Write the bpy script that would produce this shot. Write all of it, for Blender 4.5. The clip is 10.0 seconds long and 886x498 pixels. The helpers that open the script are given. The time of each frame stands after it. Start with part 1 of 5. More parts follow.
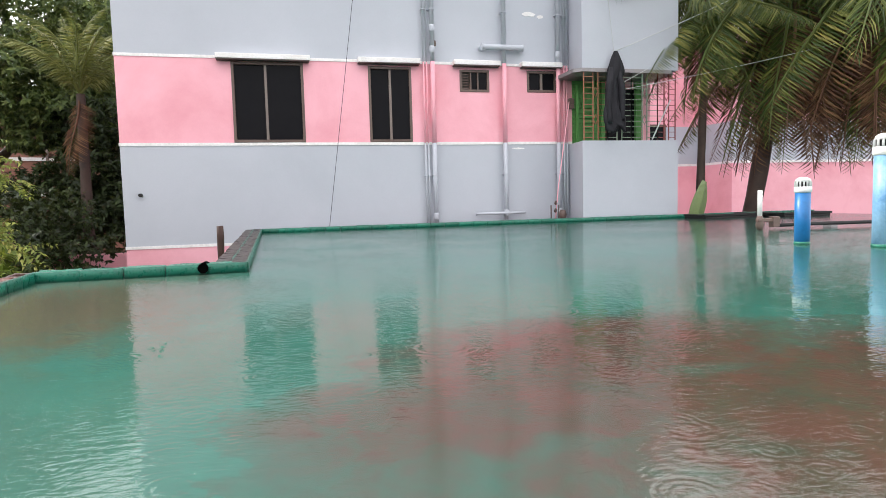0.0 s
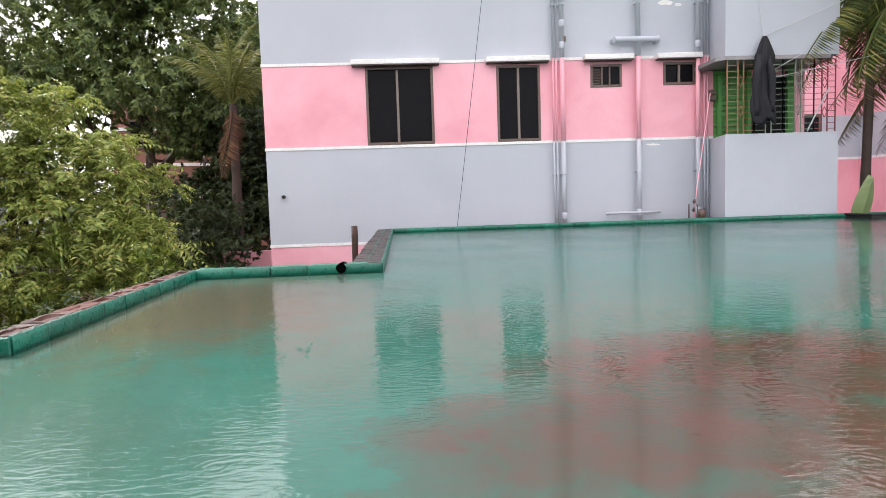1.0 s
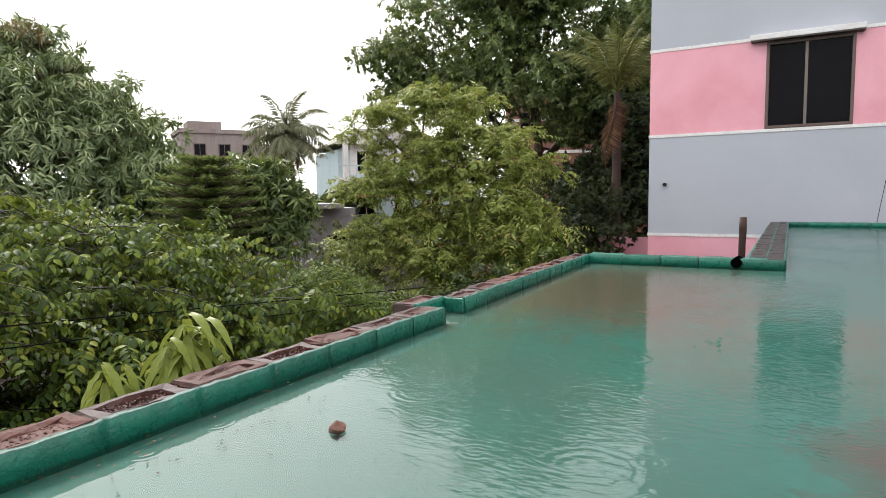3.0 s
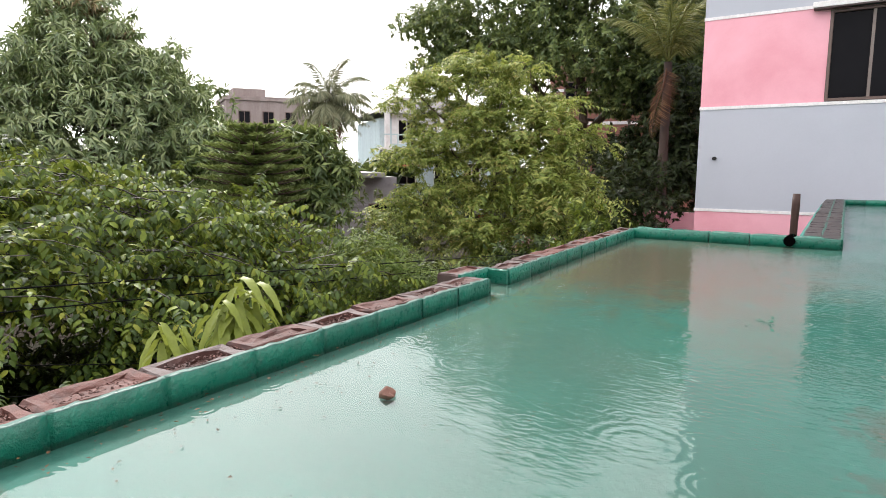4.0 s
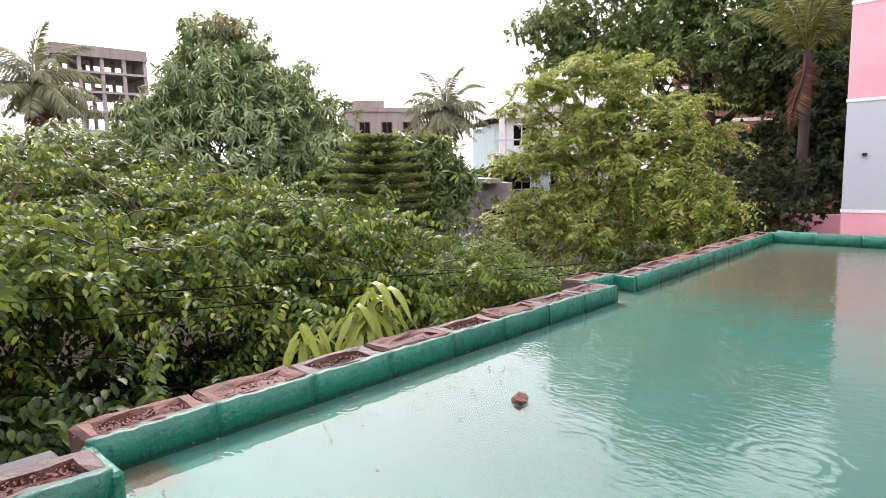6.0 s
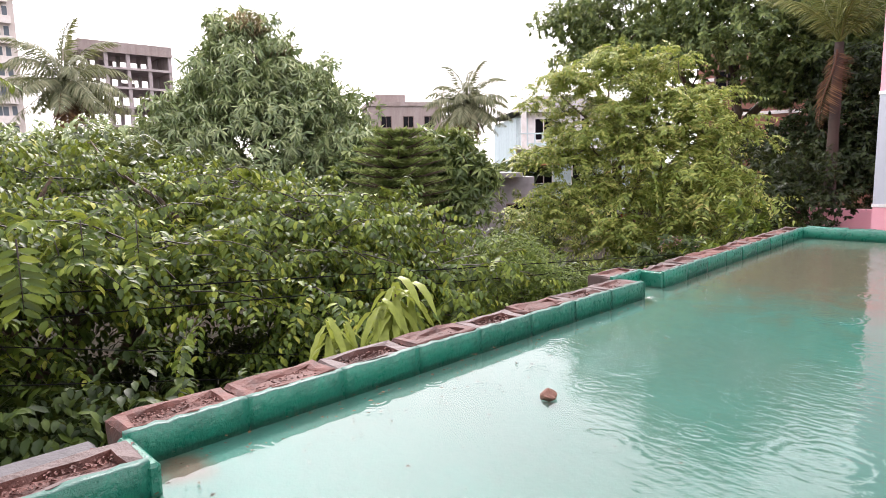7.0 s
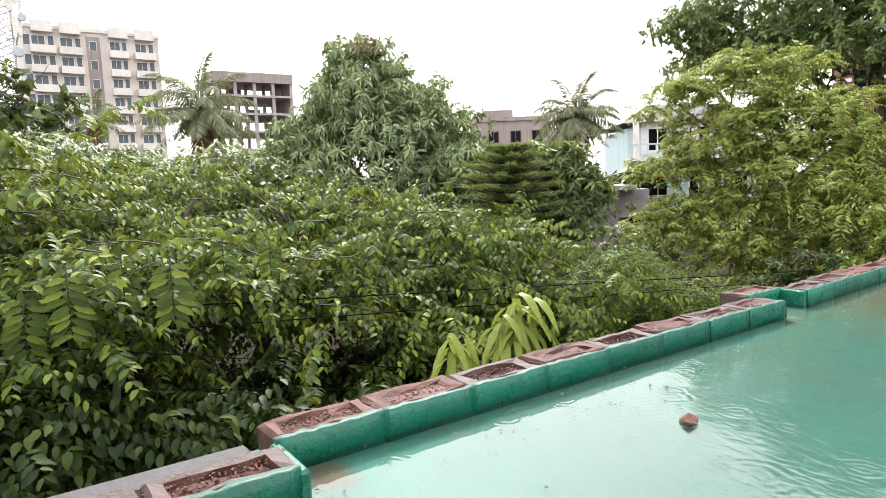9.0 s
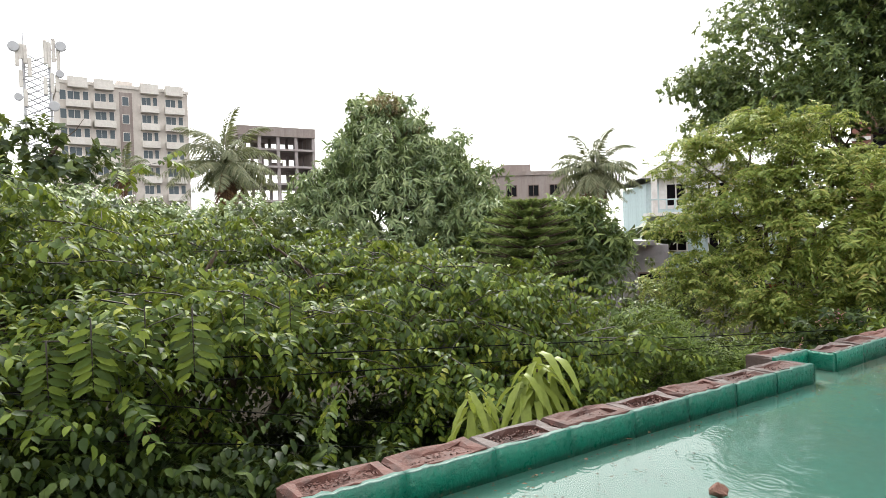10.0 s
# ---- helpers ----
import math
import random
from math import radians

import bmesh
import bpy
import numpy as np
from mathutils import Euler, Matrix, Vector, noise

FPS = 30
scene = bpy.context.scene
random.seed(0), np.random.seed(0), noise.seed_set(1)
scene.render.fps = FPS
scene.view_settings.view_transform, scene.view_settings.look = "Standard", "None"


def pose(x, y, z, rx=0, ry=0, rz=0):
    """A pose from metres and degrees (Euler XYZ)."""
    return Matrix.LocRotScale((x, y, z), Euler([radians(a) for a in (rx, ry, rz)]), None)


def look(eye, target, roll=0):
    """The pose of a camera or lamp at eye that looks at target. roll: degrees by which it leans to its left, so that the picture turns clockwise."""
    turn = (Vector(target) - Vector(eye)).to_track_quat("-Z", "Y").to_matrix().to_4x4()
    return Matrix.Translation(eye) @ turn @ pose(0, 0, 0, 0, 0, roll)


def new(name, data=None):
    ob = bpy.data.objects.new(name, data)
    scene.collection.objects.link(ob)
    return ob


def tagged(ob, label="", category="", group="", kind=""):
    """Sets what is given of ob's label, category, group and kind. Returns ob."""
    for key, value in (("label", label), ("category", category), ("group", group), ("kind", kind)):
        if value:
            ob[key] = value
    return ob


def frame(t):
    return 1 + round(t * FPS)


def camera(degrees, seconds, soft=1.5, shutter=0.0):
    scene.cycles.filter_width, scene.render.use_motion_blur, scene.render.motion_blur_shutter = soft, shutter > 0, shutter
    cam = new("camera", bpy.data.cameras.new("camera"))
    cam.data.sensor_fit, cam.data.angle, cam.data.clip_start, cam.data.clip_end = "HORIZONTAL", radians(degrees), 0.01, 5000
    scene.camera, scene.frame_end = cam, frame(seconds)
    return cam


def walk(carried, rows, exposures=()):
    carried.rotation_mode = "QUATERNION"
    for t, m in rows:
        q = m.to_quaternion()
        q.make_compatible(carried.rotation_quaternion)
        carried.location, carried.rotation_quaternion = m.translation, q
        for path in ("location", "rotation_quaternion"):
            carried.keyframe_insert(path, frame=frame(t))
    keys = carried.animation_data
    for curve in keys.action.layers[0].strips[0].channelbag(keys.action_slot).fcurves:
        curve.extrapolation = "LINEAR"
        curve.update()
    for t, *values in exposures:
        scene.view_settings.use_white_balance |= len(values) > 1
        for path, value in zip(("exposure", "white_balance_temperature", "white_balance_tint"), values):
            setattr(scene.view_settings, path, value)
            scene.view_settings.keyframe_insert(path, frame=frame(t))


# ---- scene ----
cam = camera(70.7, 10.0, soft=0.85)
PATH = [
    (0, (-0.609, -0.424, 0.467), (-0.122, 1.509, 0.307), -1.5),
    (0.5, (-0.638, -0.32, 0.465), (-0.267, 1.639, 0.309), -1.4),
    (1, (-0.648, -0.367, 0.491), (-0.552, 1.625, 0.338), -1.9),
    (1.5, (-0.701, -0.419, 0.504), (-0.976, 1.558, 0.378), -0.2),
    (2, (-0.735, -0.498, 0.514), (-1.324, 1.409, 0.382), -0.3),
    (2.5, (-0.763, -0.536, 0.521), (-1.596, 1.276, 0.369), 0.6),
    (3, (-0.777, -0.549, 0.524), (-1.775, 1.175, 0.351), -0.7),
    (4.3, (-0.805, -0.566, 0.524), (-1.93, 1.065, 0.246), -0.3),
    (4.5, (-0.801, -0.563, 0.52), (-1.971, 1.036, 0.25), -1.5),
    (5, (-0.816, -0.566, 0.519), (-2.055, 0.968, 0.187), 0.1),
    (5.5, (-0.81, -0.601, 0.527), (-2.119, 0.893, 0.295), -0.9),
    (6, (-0.821, -0.609, 0.531), (-2.204, 0.814, 0.285), -1.2),
    (7.3, (-0.839, -0.627, 0.537), (-2.298, 0.716, 0.279), -1.7),
    (7.5, (-0.843, -0.632, 0.539), (-2.339, 0.673, 0.292), -2.2),
    (8, (-0.854, -0.648, 0.542), (-2.399, 0.601, 0.314), -2.5),
    (8.5, (-0.864, -0.656, 0.541), (-2.45, 0.539, 0.303), -2.4),
    (9, (-0.866, -0.665, 0.543), (-2.514, 0.449, 0.338), -2.5),
    (9.5, (-0.872, -0.676, 0.545), (-2.556, 0.384, 0.345), -2.3),
    (10, (-0.866, -0.681, 0.562), (-2.55, 0.398, 0.526), -1.9),
]
walk(cam, [(t, look(eye, target, roll)) for t, eye, target, roll in PATH],
     exposures=((0, 0.42, 6500, 11), (1.5, 0.45, 6500, 15), (2, 0.38, 6500, 14), (2.5, 0.08, 6500, 11), (3.2, 0.05, 6500, 11), (4.5, 0.55, 6500, 16), (5, 0.55, 6500, 19), (6, 0.58, 6500, 20),
                (7.5, 0.76, 6500, 21), (8, 0.76, 6500, 18), (9, 0.74, 6500, 9), (9.6, 0.68, 6500, 5), (10, 0.36, 6500, 6)))

# ---------- world, sun, exposure ----------
SUN_AZ, SUN_EL = 58.0, 44.0
world = bpy.data.worlds.new("world")
scene.world = world
world.use_nodes = True
wn, wl = world.node_tree.nodes, world.node_tree.links
sky = wn.new("ShaderNodeTexSky")
sky.sky_type, sky.sun_disc = "NISHITA", False
sky.sun_elevation, sky.sun_rotation = radians(SUN_EL), radians(-SUN_AZ)
sky.dust_density, sky.air_density = 4.0, 1.0
hsv = wn.new("ShaderNodeHueSaturation")
hsv.inputs["Saturation"].default_value = 0.3
hsv.inputs["Value"].default_value = 1.7
wmix = wn.new("ShaderNodeMixRGB")
wmix.inputs[0].default_value = 0.66
wmix.inputs[2].default_value = (18.6, 18.2, 18.4, 1)
wl.new(sky.outputs[0], hsv.inputs["Color"])
wl.new(hsv.outputs[0], wmix.inputs[1])
wl.new(wmix.outputs[0], wn["Background"].inputs[0])
wn["Background"].inputs[1].default_value = 0.125
sun_data = bpy.data.lights.new("sun", "SUN")
sun_data.energy, sun_data.angle, sun_data.color = 2.4, radians(14), (1.0, 0.96, 0.9)
sun = new("sun", sun_data)
sun.matrix_world = look((-30 * math.sin(radians(SUN_AZ)), 30 * math.cos(radians(SUN_AZ)), 30 * math.tan(radians(SUN_EL))), (0, 0, 0))


# ---------- materials ----------
def nodes_of(name):
    m = bpy.data.materials.new(name)
    m.use_nodes = True
    return m, m.node_tree.nodes, m.node_tree.links


def math_node(n, l, op, a, b=None, c=None):
    k = n.new("ShaderNodeMath")
    k.operation = op
    for i, v in enumerate((a, b, c)):
        if v is None:
            continue
        if isinstance(v, (int, float)):
            k.inputs[i].default_value = v
        else:
            l.new(v, k.inputs[i])
    return k.outputs[0]


def noise_node(n, l, vec, scale, detail=4.0, rough=0.6, dist=0.0):
    k = n.new("ShaderNodeTexNoise")
    k.inputs["Scale"].default_value, k.inputs["Detail"].default_value = scale, detail
    k.inputs["Roughness"].default_value, k.inputs["Distortion"].default_value = rough, dist
    l.new(vec, k.inputs["Vector"])
    return k.outputs["Fac"]


def ramp_node(n, l, fac, stops):
    k = n.new("ShaderNodeValToRGB")
    el = k.color_ramp.elements
    while len(el) < len(stops):
        el.new(0.5)
    for e, (p, c) in zip(el, stops):
        e.position, e.color = p, (*c, 1) if len(c) == 3 else c
    l.new(fac, k.inputs[0])
    return k.outputs[0]


def mix_col(n, l, fac, a, b, mode="MIX"):
    k = n.new("ShaderNodeMixRGB")
    k.blend_type = mode
    for i, v in ((0, fac), (1, a), (2, b)):
        if isinstance(v, (int, float)):
            k.inputs[i].default_value = v
        elif isinstance(v, tuple):
            k.inputs[i].default_value = (*v, 1)
        else:
            l.new(v, k.inputs[i])
    return k.outputs[0]


def bump_node(n, l, height, strength, distance=0.01):
    k = n.new("ShaderNodeBump")
    k.inputs["Strength"].default_value, k.inputs["Distance"].default_value = strength, distance
    l.new(height, k.inputs["Height"])
    return k.outputs[0]


def surface(name, col, stain=None, rough=0.6, metal=0.0, big=0.8, fine=40.0, amount=0.35, bump=0.2, spec=0.5, streak=False, per_object=0.0, depth=0.004, grain=0.7):
    """A worn surface: base colour, larger stains, fine grain and relief."""
    m, n, l = nodes_of(name)
    b = n["Principled BSDF"]
    tc = n.new("ShaderNodeTexCoord").outputs["Object"]
    vec = tc
    if streak:
        mp = n.new("ShaderNodeMapping")
        mp.inputs["Scale"].default_value = (3.0, 3.0, 0.35)
        l.new(tc, mp.inputs[0])
        vec = mp.outputs[0]
    stain = stain or tuple(c * 0.6 for c in col)
    f1 = noise_node(n, l, vec, big, 6, 0.65, 0.3)
    f2 = noise_node(n, l, tc, fine, 4, 0.7)
    s1 = ramp_node(n, l, f1, [(0.42, (0, 0, 0)), (0.72, (1, 1, 1))])
    k = math_node(n, l, "MULTIPLY", s1, amount)
    c = mix_col(n, l, k, col, stain)
    g = ramp_node(n, l, f2, [(0.25, (0.78, 0.78, 0.78)), (0.75, (1.12, 1.12, 1.12))])
    c = mix_col(n, l, grain, c, g, "MULTIPLY")
    if per_object:
        oi = n.new("ShaderNodeObjectInfo").outputs["Random"]
        v = math_node(n, l, "MULTIPLY_ADD", oi, per_object * 2, 1 - per_object)
        c = mix_col(n, l, 1.0, c, v, "MULTIPLY")
    l.new(c, b.inputs["Base Color"])
    l.new(math_node(n, l, "MULTIPLY_ADD", f2, 0.3, rough - 0.15), b.inputs["Roughness"])
    b.inputs["Metallic"].default_value = metal
    b.inputs["Specular IOR Level"].default_value = spec
    l.new(bump_node(n, l, f2, bump, depth), b.inputs["Normal"])
    return m


def leaf_mat(name, dark, mid, light, odd=None, gloss=0.5, trans=0.14, spec=0.25):
    """Leaves: colour by leaf, wet sheen, light shining through."""
    m, n, l = nodes_of(name)
    b, out = n["Principled BSDF"], n["Material Output"]
    geo = n.new("ShaderNodeNewGeometry")
    tc = n.new("ShaderNodeTexCoord").outputs["Object"]
    rnd = geo.outputs["Random Per Island"]
    patch = noise_node(n, l, tc, 1.3, 3)
    v = math_node(n, l, "ADD", math_node(n, l, "MULTIPLY", rnd, 0.6), math_node(n, l, "MULTIPLY", patch, 0.4))
    stops = [(0.15, dark), (0.48, mid), (0.74, light)]
    if odd:
        stops += [(0.86, odd)]
    c = ramp_node(n, l, v, stops)
    g = noise_node(n, l, tc, 60, 2)
    c = mix_col(n, l, 0.35, c, ramp_node(n, l, g, [(0.3, (0.6, 0.6, 0.6)), (0.7, (1.2, 1.2, 1.2))]), "MULTIPLY")
    l.new(c, b.inputs["Base Color"])
    b.inputs["Roughness"].default_value = gloss
    b.inputs["Specular IOR Level"].default_value = spec
    tr = n.new("ShaderNodeBsdfTranslucent")
    l.new(mix_col(n, l, 0.5, c, (0.28, 0.31, 0.06)), tr.inputs[0])
    mx = n.new("ShaderNodeMixShader")
    mx.inputs[0].default_value = trans
    l.new(b.outputs[0], mx.inputs[1])
    l.new(tr.outputs[0], mx.inputs[2])
    l.new(mx.outputs[0], out.inputs["Surface"])
    return m


def glass_mat(name, col, rough=0.06):
    m, n, l = nodes_of(name)
    b = n["Principled BSDF"]
    tc = n.new("ShaderNodeTexCoord").outputs["Object"]
    d = noise_node(n, l, tc, 5, 5)
    l.new(mix_col(n, l, math_node(n, l, "MULTIPLY", d, 0.3), col, (0.02, 0.02, 0.02)), b.inputs["Base Color"])
    b.inputs["Specular IOR Level"].default_value = 0.06
    l.new(math_node(n, l, "MULTIPLY_ADD", d, 0.1, rough), b.inputs["Roughness"])
    return m


M_GREY = surface("grey wall paint", (0.455, 0.48, 0.53), (0.38, 0.405, 0.45), 0.7, big=0.45, fine=30, amount=0.5, bump=0.05, grain=0.15)
M_PINK = surface("pink wall paint", (0.86, 0.43, 0.50), (0.72, 0.29, 0.34), 0.7, big=0.6, fine=30, amount=0.8, bump=0.05, grain=0.15)
M_WHITE = surface("white trim paint", (0.82, 0.81, 0.80), (0.55, 0.52, 0.48), 0.6, big=3, fine=30, amount=0.5, bump=0.3)
M_FRAME = surface("brown window frame", (0.13, 0.085, 0.07), (0.07, 0.05, 0.04), 0.45, big=4, fine=60, bump=0.15)
M_PANE = glass_mat("dark tinted glass", (0.004, 0.004, 0.006))
# room plaster coloured dark to stand for an unlit interior
M_INSIDE = surface("room plaster darkened as unlit", (0.12, 0.11, 0.10), None, 0.8)
M_GREEN_PAINT = surface("green roof paint", (0.005, 0.142, 0.09), (0.008, 0.07, 0.048), 0.3, big=9, fine=38, amount=0.8, bump=0.55, per_object=0.2, depth=0.012)
M_GREEN_CHIP = surface("flaking pale green paint", (0.018, 0.105, 0.078), (0.006, 0.07, 0.05), 0.45, big=18, fine=60, amount=1.0, bump=0.6)
M_BRICK = surface("wet brick", (0.10, 0.034, 0.024), (0.025, 0.012, 0.010), 0.7, big=14, fine=70, amount=0.9, bump=0.8, per_object=0.3, depth=0.005)
M_MORTAR = surface("wet cement mortar", (0.088, 0.055, 0.049), (0.048, 0.02, 0.015), 0.6, big=22, fine=70, amount=0.9, bump=1.0, per_object=0.2)
M_CEMENT = surface("wet grey cement", (0.27, 0.25, 0.26), (0.14, 0.13, 0.13), 0.35, big=3, fine=50, amount=0.7, bump=0.4)
M_BLACK = surface("black plastic", (0.006, 0.006, 0.006), (0.014, 0.014, 0.014), 0.6)
# near black without sheen, stands for the shade in a hollow
M_HOLE = surface("black for hollow's shade", (0.002, 0.002, 0.002), None, 0.95, spec=0.0)
M_BARK = surface("bark", (0.10, 0.065, 0.045), (0.04, 0.03, 0.02), 0.75, big=5, fine=30, amount=0.8, bump=0.9, streak=True)
M_TWIG = surface("wet twig bark", (0.03, 0.021, 0.014), (0.015, 0.012, 0.008), 0.7, big=5, fine=30, amount=0.6, bump=0.4)
M_PALMBARK = surface("palm bark", (0.065, 0.04, 0.03), (0.028, 0.02, 0.017), 0.75, big=3, fine=25, amount=0.8, bump=0.8)
M_SOIL = surface("garden soil and litter", (0.022, 0.017, 0.011), (0.012, 0.018, 0.008), 0.9, big=0.6, fine=14, amount=0.9, bump=0.9, spec=0.05)


# ---------- building helpers ----------
def thing(name, at, label, category, group="", kind=""):
    """An Empty at the base of a thing; its parts are modelled in world coordinates."""
    ob = new(name)
    ob.location = at
    ob.empty_display_size = 0.1
    return tagged(ob, label, category, group, kind)


def world_base(ob):
    m = Matrix.Translation(ob.location)
    while ob.parent:
        ob = ob.parent
        m = Matrix.Translation(ob.location) @ m
    return m


def attach(ob, parent):
    ob.parent = parent
    if parent.type == "EMPTY":
        ob.matrix_parent_inverse = Matrix.Translation(-parent.location)


def part(name, bm, material, parent=None, label=""):
    me = bpy.data.meshes.new(name)
    bm.normal_update()
    bm.to_mesh(me)
    bm.free()
    mats = material if isinstance(material, (list, tuple)) else [material]
    for m in mats:
        me.materials.append(m)
    ob = new(name, me)
    if parent:
        attach(ob, parent)
    if label:
        ob["label"] = label
    return ob


def smooth(ob):
    ob.data.polygons.foreach_set("use_smooth", [True] * len(ob.data.polygons))
    return ob


def box(bm, x0, x1, y0, y1, z0, z1, bevel=0.0, mi=0):
    vs = [bm.verts.new((x, y, z)) for x in (x0, x1) for y in (y0, y1) for z in (z0, z1)]
    fs = [bm.faces.new([vs[i] for i in q]) for q in ((0, 1, 3, 2), (4, 6, 7, 5), (0, 4, 5, 1), (2, 3, 7, 6), (0, 2, 6, 4), (1, 5, 7, 3))]
    for f in fs:
        f.material_index = mi
    if bevel:
        es = {e for f in fs for e in f.edges}
        bmesh.ops.bevel(bm, geom=list(es), offset=bevel, segments=1, affect="EDGES")
    return vs


def boxes(*rows, bevel=0.0):
    bm = bmesh.new()
    for r in rows:
        b2 = bmesh.new()
        box(b2, *r, bevel=bevel)
        me = bpy.data.meshes.new("tmp")
        b2.to_mesh(me)
        b2.free()
        bm.from_mesh(me)
        bpy.data.meshes.remove(me)
    return bm


def tube(bm, pts, radii, seg=8, caps=True, mi=0):
    """A tapered tube along points."""
    pts = [Vector(p) for p in pts]
    rings = []
    for i, p in enumerate(pts):
        d = (pts[min(i + 1, len(pts) - 1)] - pts[max(i - 1, 0)]).normalized()
        up = Vector((0, 0, 1)) if abs(d.z) < 0.9 else Vector((1, 0, 0))
        a = d.cross(up).normalized()
        b = d.cross(a)
        r = radii[i] if isinstance(radii, (list, tuple)) else radii
        rings.append([bm.verts.new(p + a * r * math.cos(2 * math.pi * k / seg) + b * r * math.sin(2 * math.pi * k / seg)) for k in range(seg)])
    for r0, r1 in zip(rings, rings[1:]):
        for k in range(seg):
            f = bm.faces.new((r0[k], r0[(k + 1) % seg], r1[(k + 1) % seg], r1[k]))
            f.smooth, f.material_index = True, mi
    if caps:
        for r in (rings[0][::-1], rings[-1]):
            bm.faces.new(r).material_index = mi
    return bm


def pipe_mesh(pts, radii, seg=10):
    return tube(bmesh.new(), pts, radii, seg)


# ---------- foliage ----------
rng = np.random.default_rng(7)


def unit(v):
    return v / np.maximum(np.linalg.norm(v, axis=-1, keepdims=True), 1e-9)


def leaf_arrays(P, A, N, L, ratio, fold=0.12, droop=0.12, oval=False):
    """Folded leaves: base P, axis A, normal N, length L."""
    S = unit(np.cross(A, N))
    N = unit(np.cross(S, A))
    L = L[:, None]
    W = L * ratio * 0.5
    v = np.stack([P, P + A * L * 0.42 - S * W + N * L * fold, P + A * L * 0.5, P + A * L * 0.42 + S * W + N * L * fold, P + A * L - N * L * droop], 1)
    n = len(P)
    if oval:
        v = np.stack([P, P + A * L * 0.28 - S * W * 0.92 + N * L * fold, P + A * L * 0.68 - S * W * 0.86 + N * L * fold * 0.7, P + A * L - N * L * droop, P + A * L * 0.68 + S * W * 0.86 + N * L * fold * 0.7, P + A * L * 0.28 + S * W * 0.92 + N * L * fold, P + A * L * 0.5], 1)
        f = np.array([[0, 6, 1], [1, 6, 2], [2, 6, 3], [3, 6, 4], [4, 6, 5], [5, 6, 0]])
        return v.reshape(-1, 3), (f[None] + (np.arange(n) * 7)[:, None, None]).reshape(-1, 3)
    f = np.array([[0, 2, 1], [0, 3, 2], [1, 2, 4], [2, 3, 4]])
    return v.reshape(-1, 3), (f[None] + (np.arange(n) * 5)[:, None, None]).reshape(-1, 3)


def mesh_arrays(name, V, F, material, parent=None, label="", kind=""):
    me = bpy.data.meshes.new(name)
    me.vertices.add(len(V))
    me.vertices.foreach_set("co", np.ascontiguousarray(V, dtype=np.float32).ravel())
    me.loops.add(F.size)
    me.loops.foreach_set("vertex_index", np.ascontiguousarray(F, dtype=np.int32).ravel())
    me.polygons.add(len(F))
    me.polygons.foreach_set("loop_start", np.arange(0, F.size, F.shape[1], dtype=np.int32))
    me.update(calc_edges=True)
    me.materials.append(material)
    ob = new(name, me)
    if parent:
        attach(ob, parent)
    if label or kind:
        tagged(ob, label, kind=kind)
    return ob


def crown_points(blobs, n, shell=0.55, clumps=16):
    """Points through a union of ellipsoids (x, y, z, rx, ry, rz), thicker near their skins, and the way outward."""
    # leaves gather in clumps on each ellipsoid
    fine = []
    for x, y, z, rx, ry, rz in blobs:
        for _ in range(clumps):
            q = unit(rng.normal(size=3))
            q[2] = abs(q[2]) if rng.random() < 0.35 else q[2]
            s = 0.62 + 0.4 * rng.random()
            c = 0.26 + 0.2 * rng.random()
            fine.append((x + q[0] * rx * s, y + q[1] * ry * s, z + q[2] * rz * s, rx * c, ry * c, rz * c * 0.85))
        fine.append((x, y, z, rx * 0.75, ry * 0.75, rz * 0.75))
    blobs = np.array(fine, float)
    w = (blobs[:, 3] * blobs[:, 4] * blobs[:, 5]) ** 0.67
    k = rng.choice(len(blobs), n, p=w / w.sum())
    d = unit(rng.normal(size=(n, 3)))
    r = (shell + (1 - shell) * rng.random(n) ** 0.6)[:, None]
    r = r * (1 + 0.13 * rng.normal(size=(n, 1)))
    return blobs[k, :3] + d * r * blobs[k, 3:], d


def sprigs_pinnate(P, D, length, pairs, L, ratio, droop=0.75):
    """Twigs with opposite hanging leaflets."""
    n = len(P)
    D = unit(D + np.array([0, 0, -0.1]) + 0.45 * rng.normal(size=D.shape))
    side = unit(np.cross(D, np.array([0, 0, 1.0]) + 0.2 * rng.normal(size=D.shape)))
    out = []
    for i in range(pairs):
        u = (i + 0.5) / pairs
        base = P + D * (length * u) - np.array([0, 0, 1.0]) * (0.25 * length * u * u)
        for s in (-1, 1):
            A = unit(side * s + D * 0.35 - np.array([0, 0, droop]) + 0.22 * rng.normal(size=D.shape))
            N = unit(D * 0.6 + np.array([0, 0, 0.8]) + side * s * 0.6 + 0.25 * rng.normal(size=D.shape))
            out.append((base, A, N, L * (0.7 + 0.5 * rng.random(n)) * (0.75 + 0.5 * math.sin(math.pi * (0.2 + 0.7 * u)))))
    return [np.concatenate([o[i] for o in out]) for i in range(4)] + [ratio]


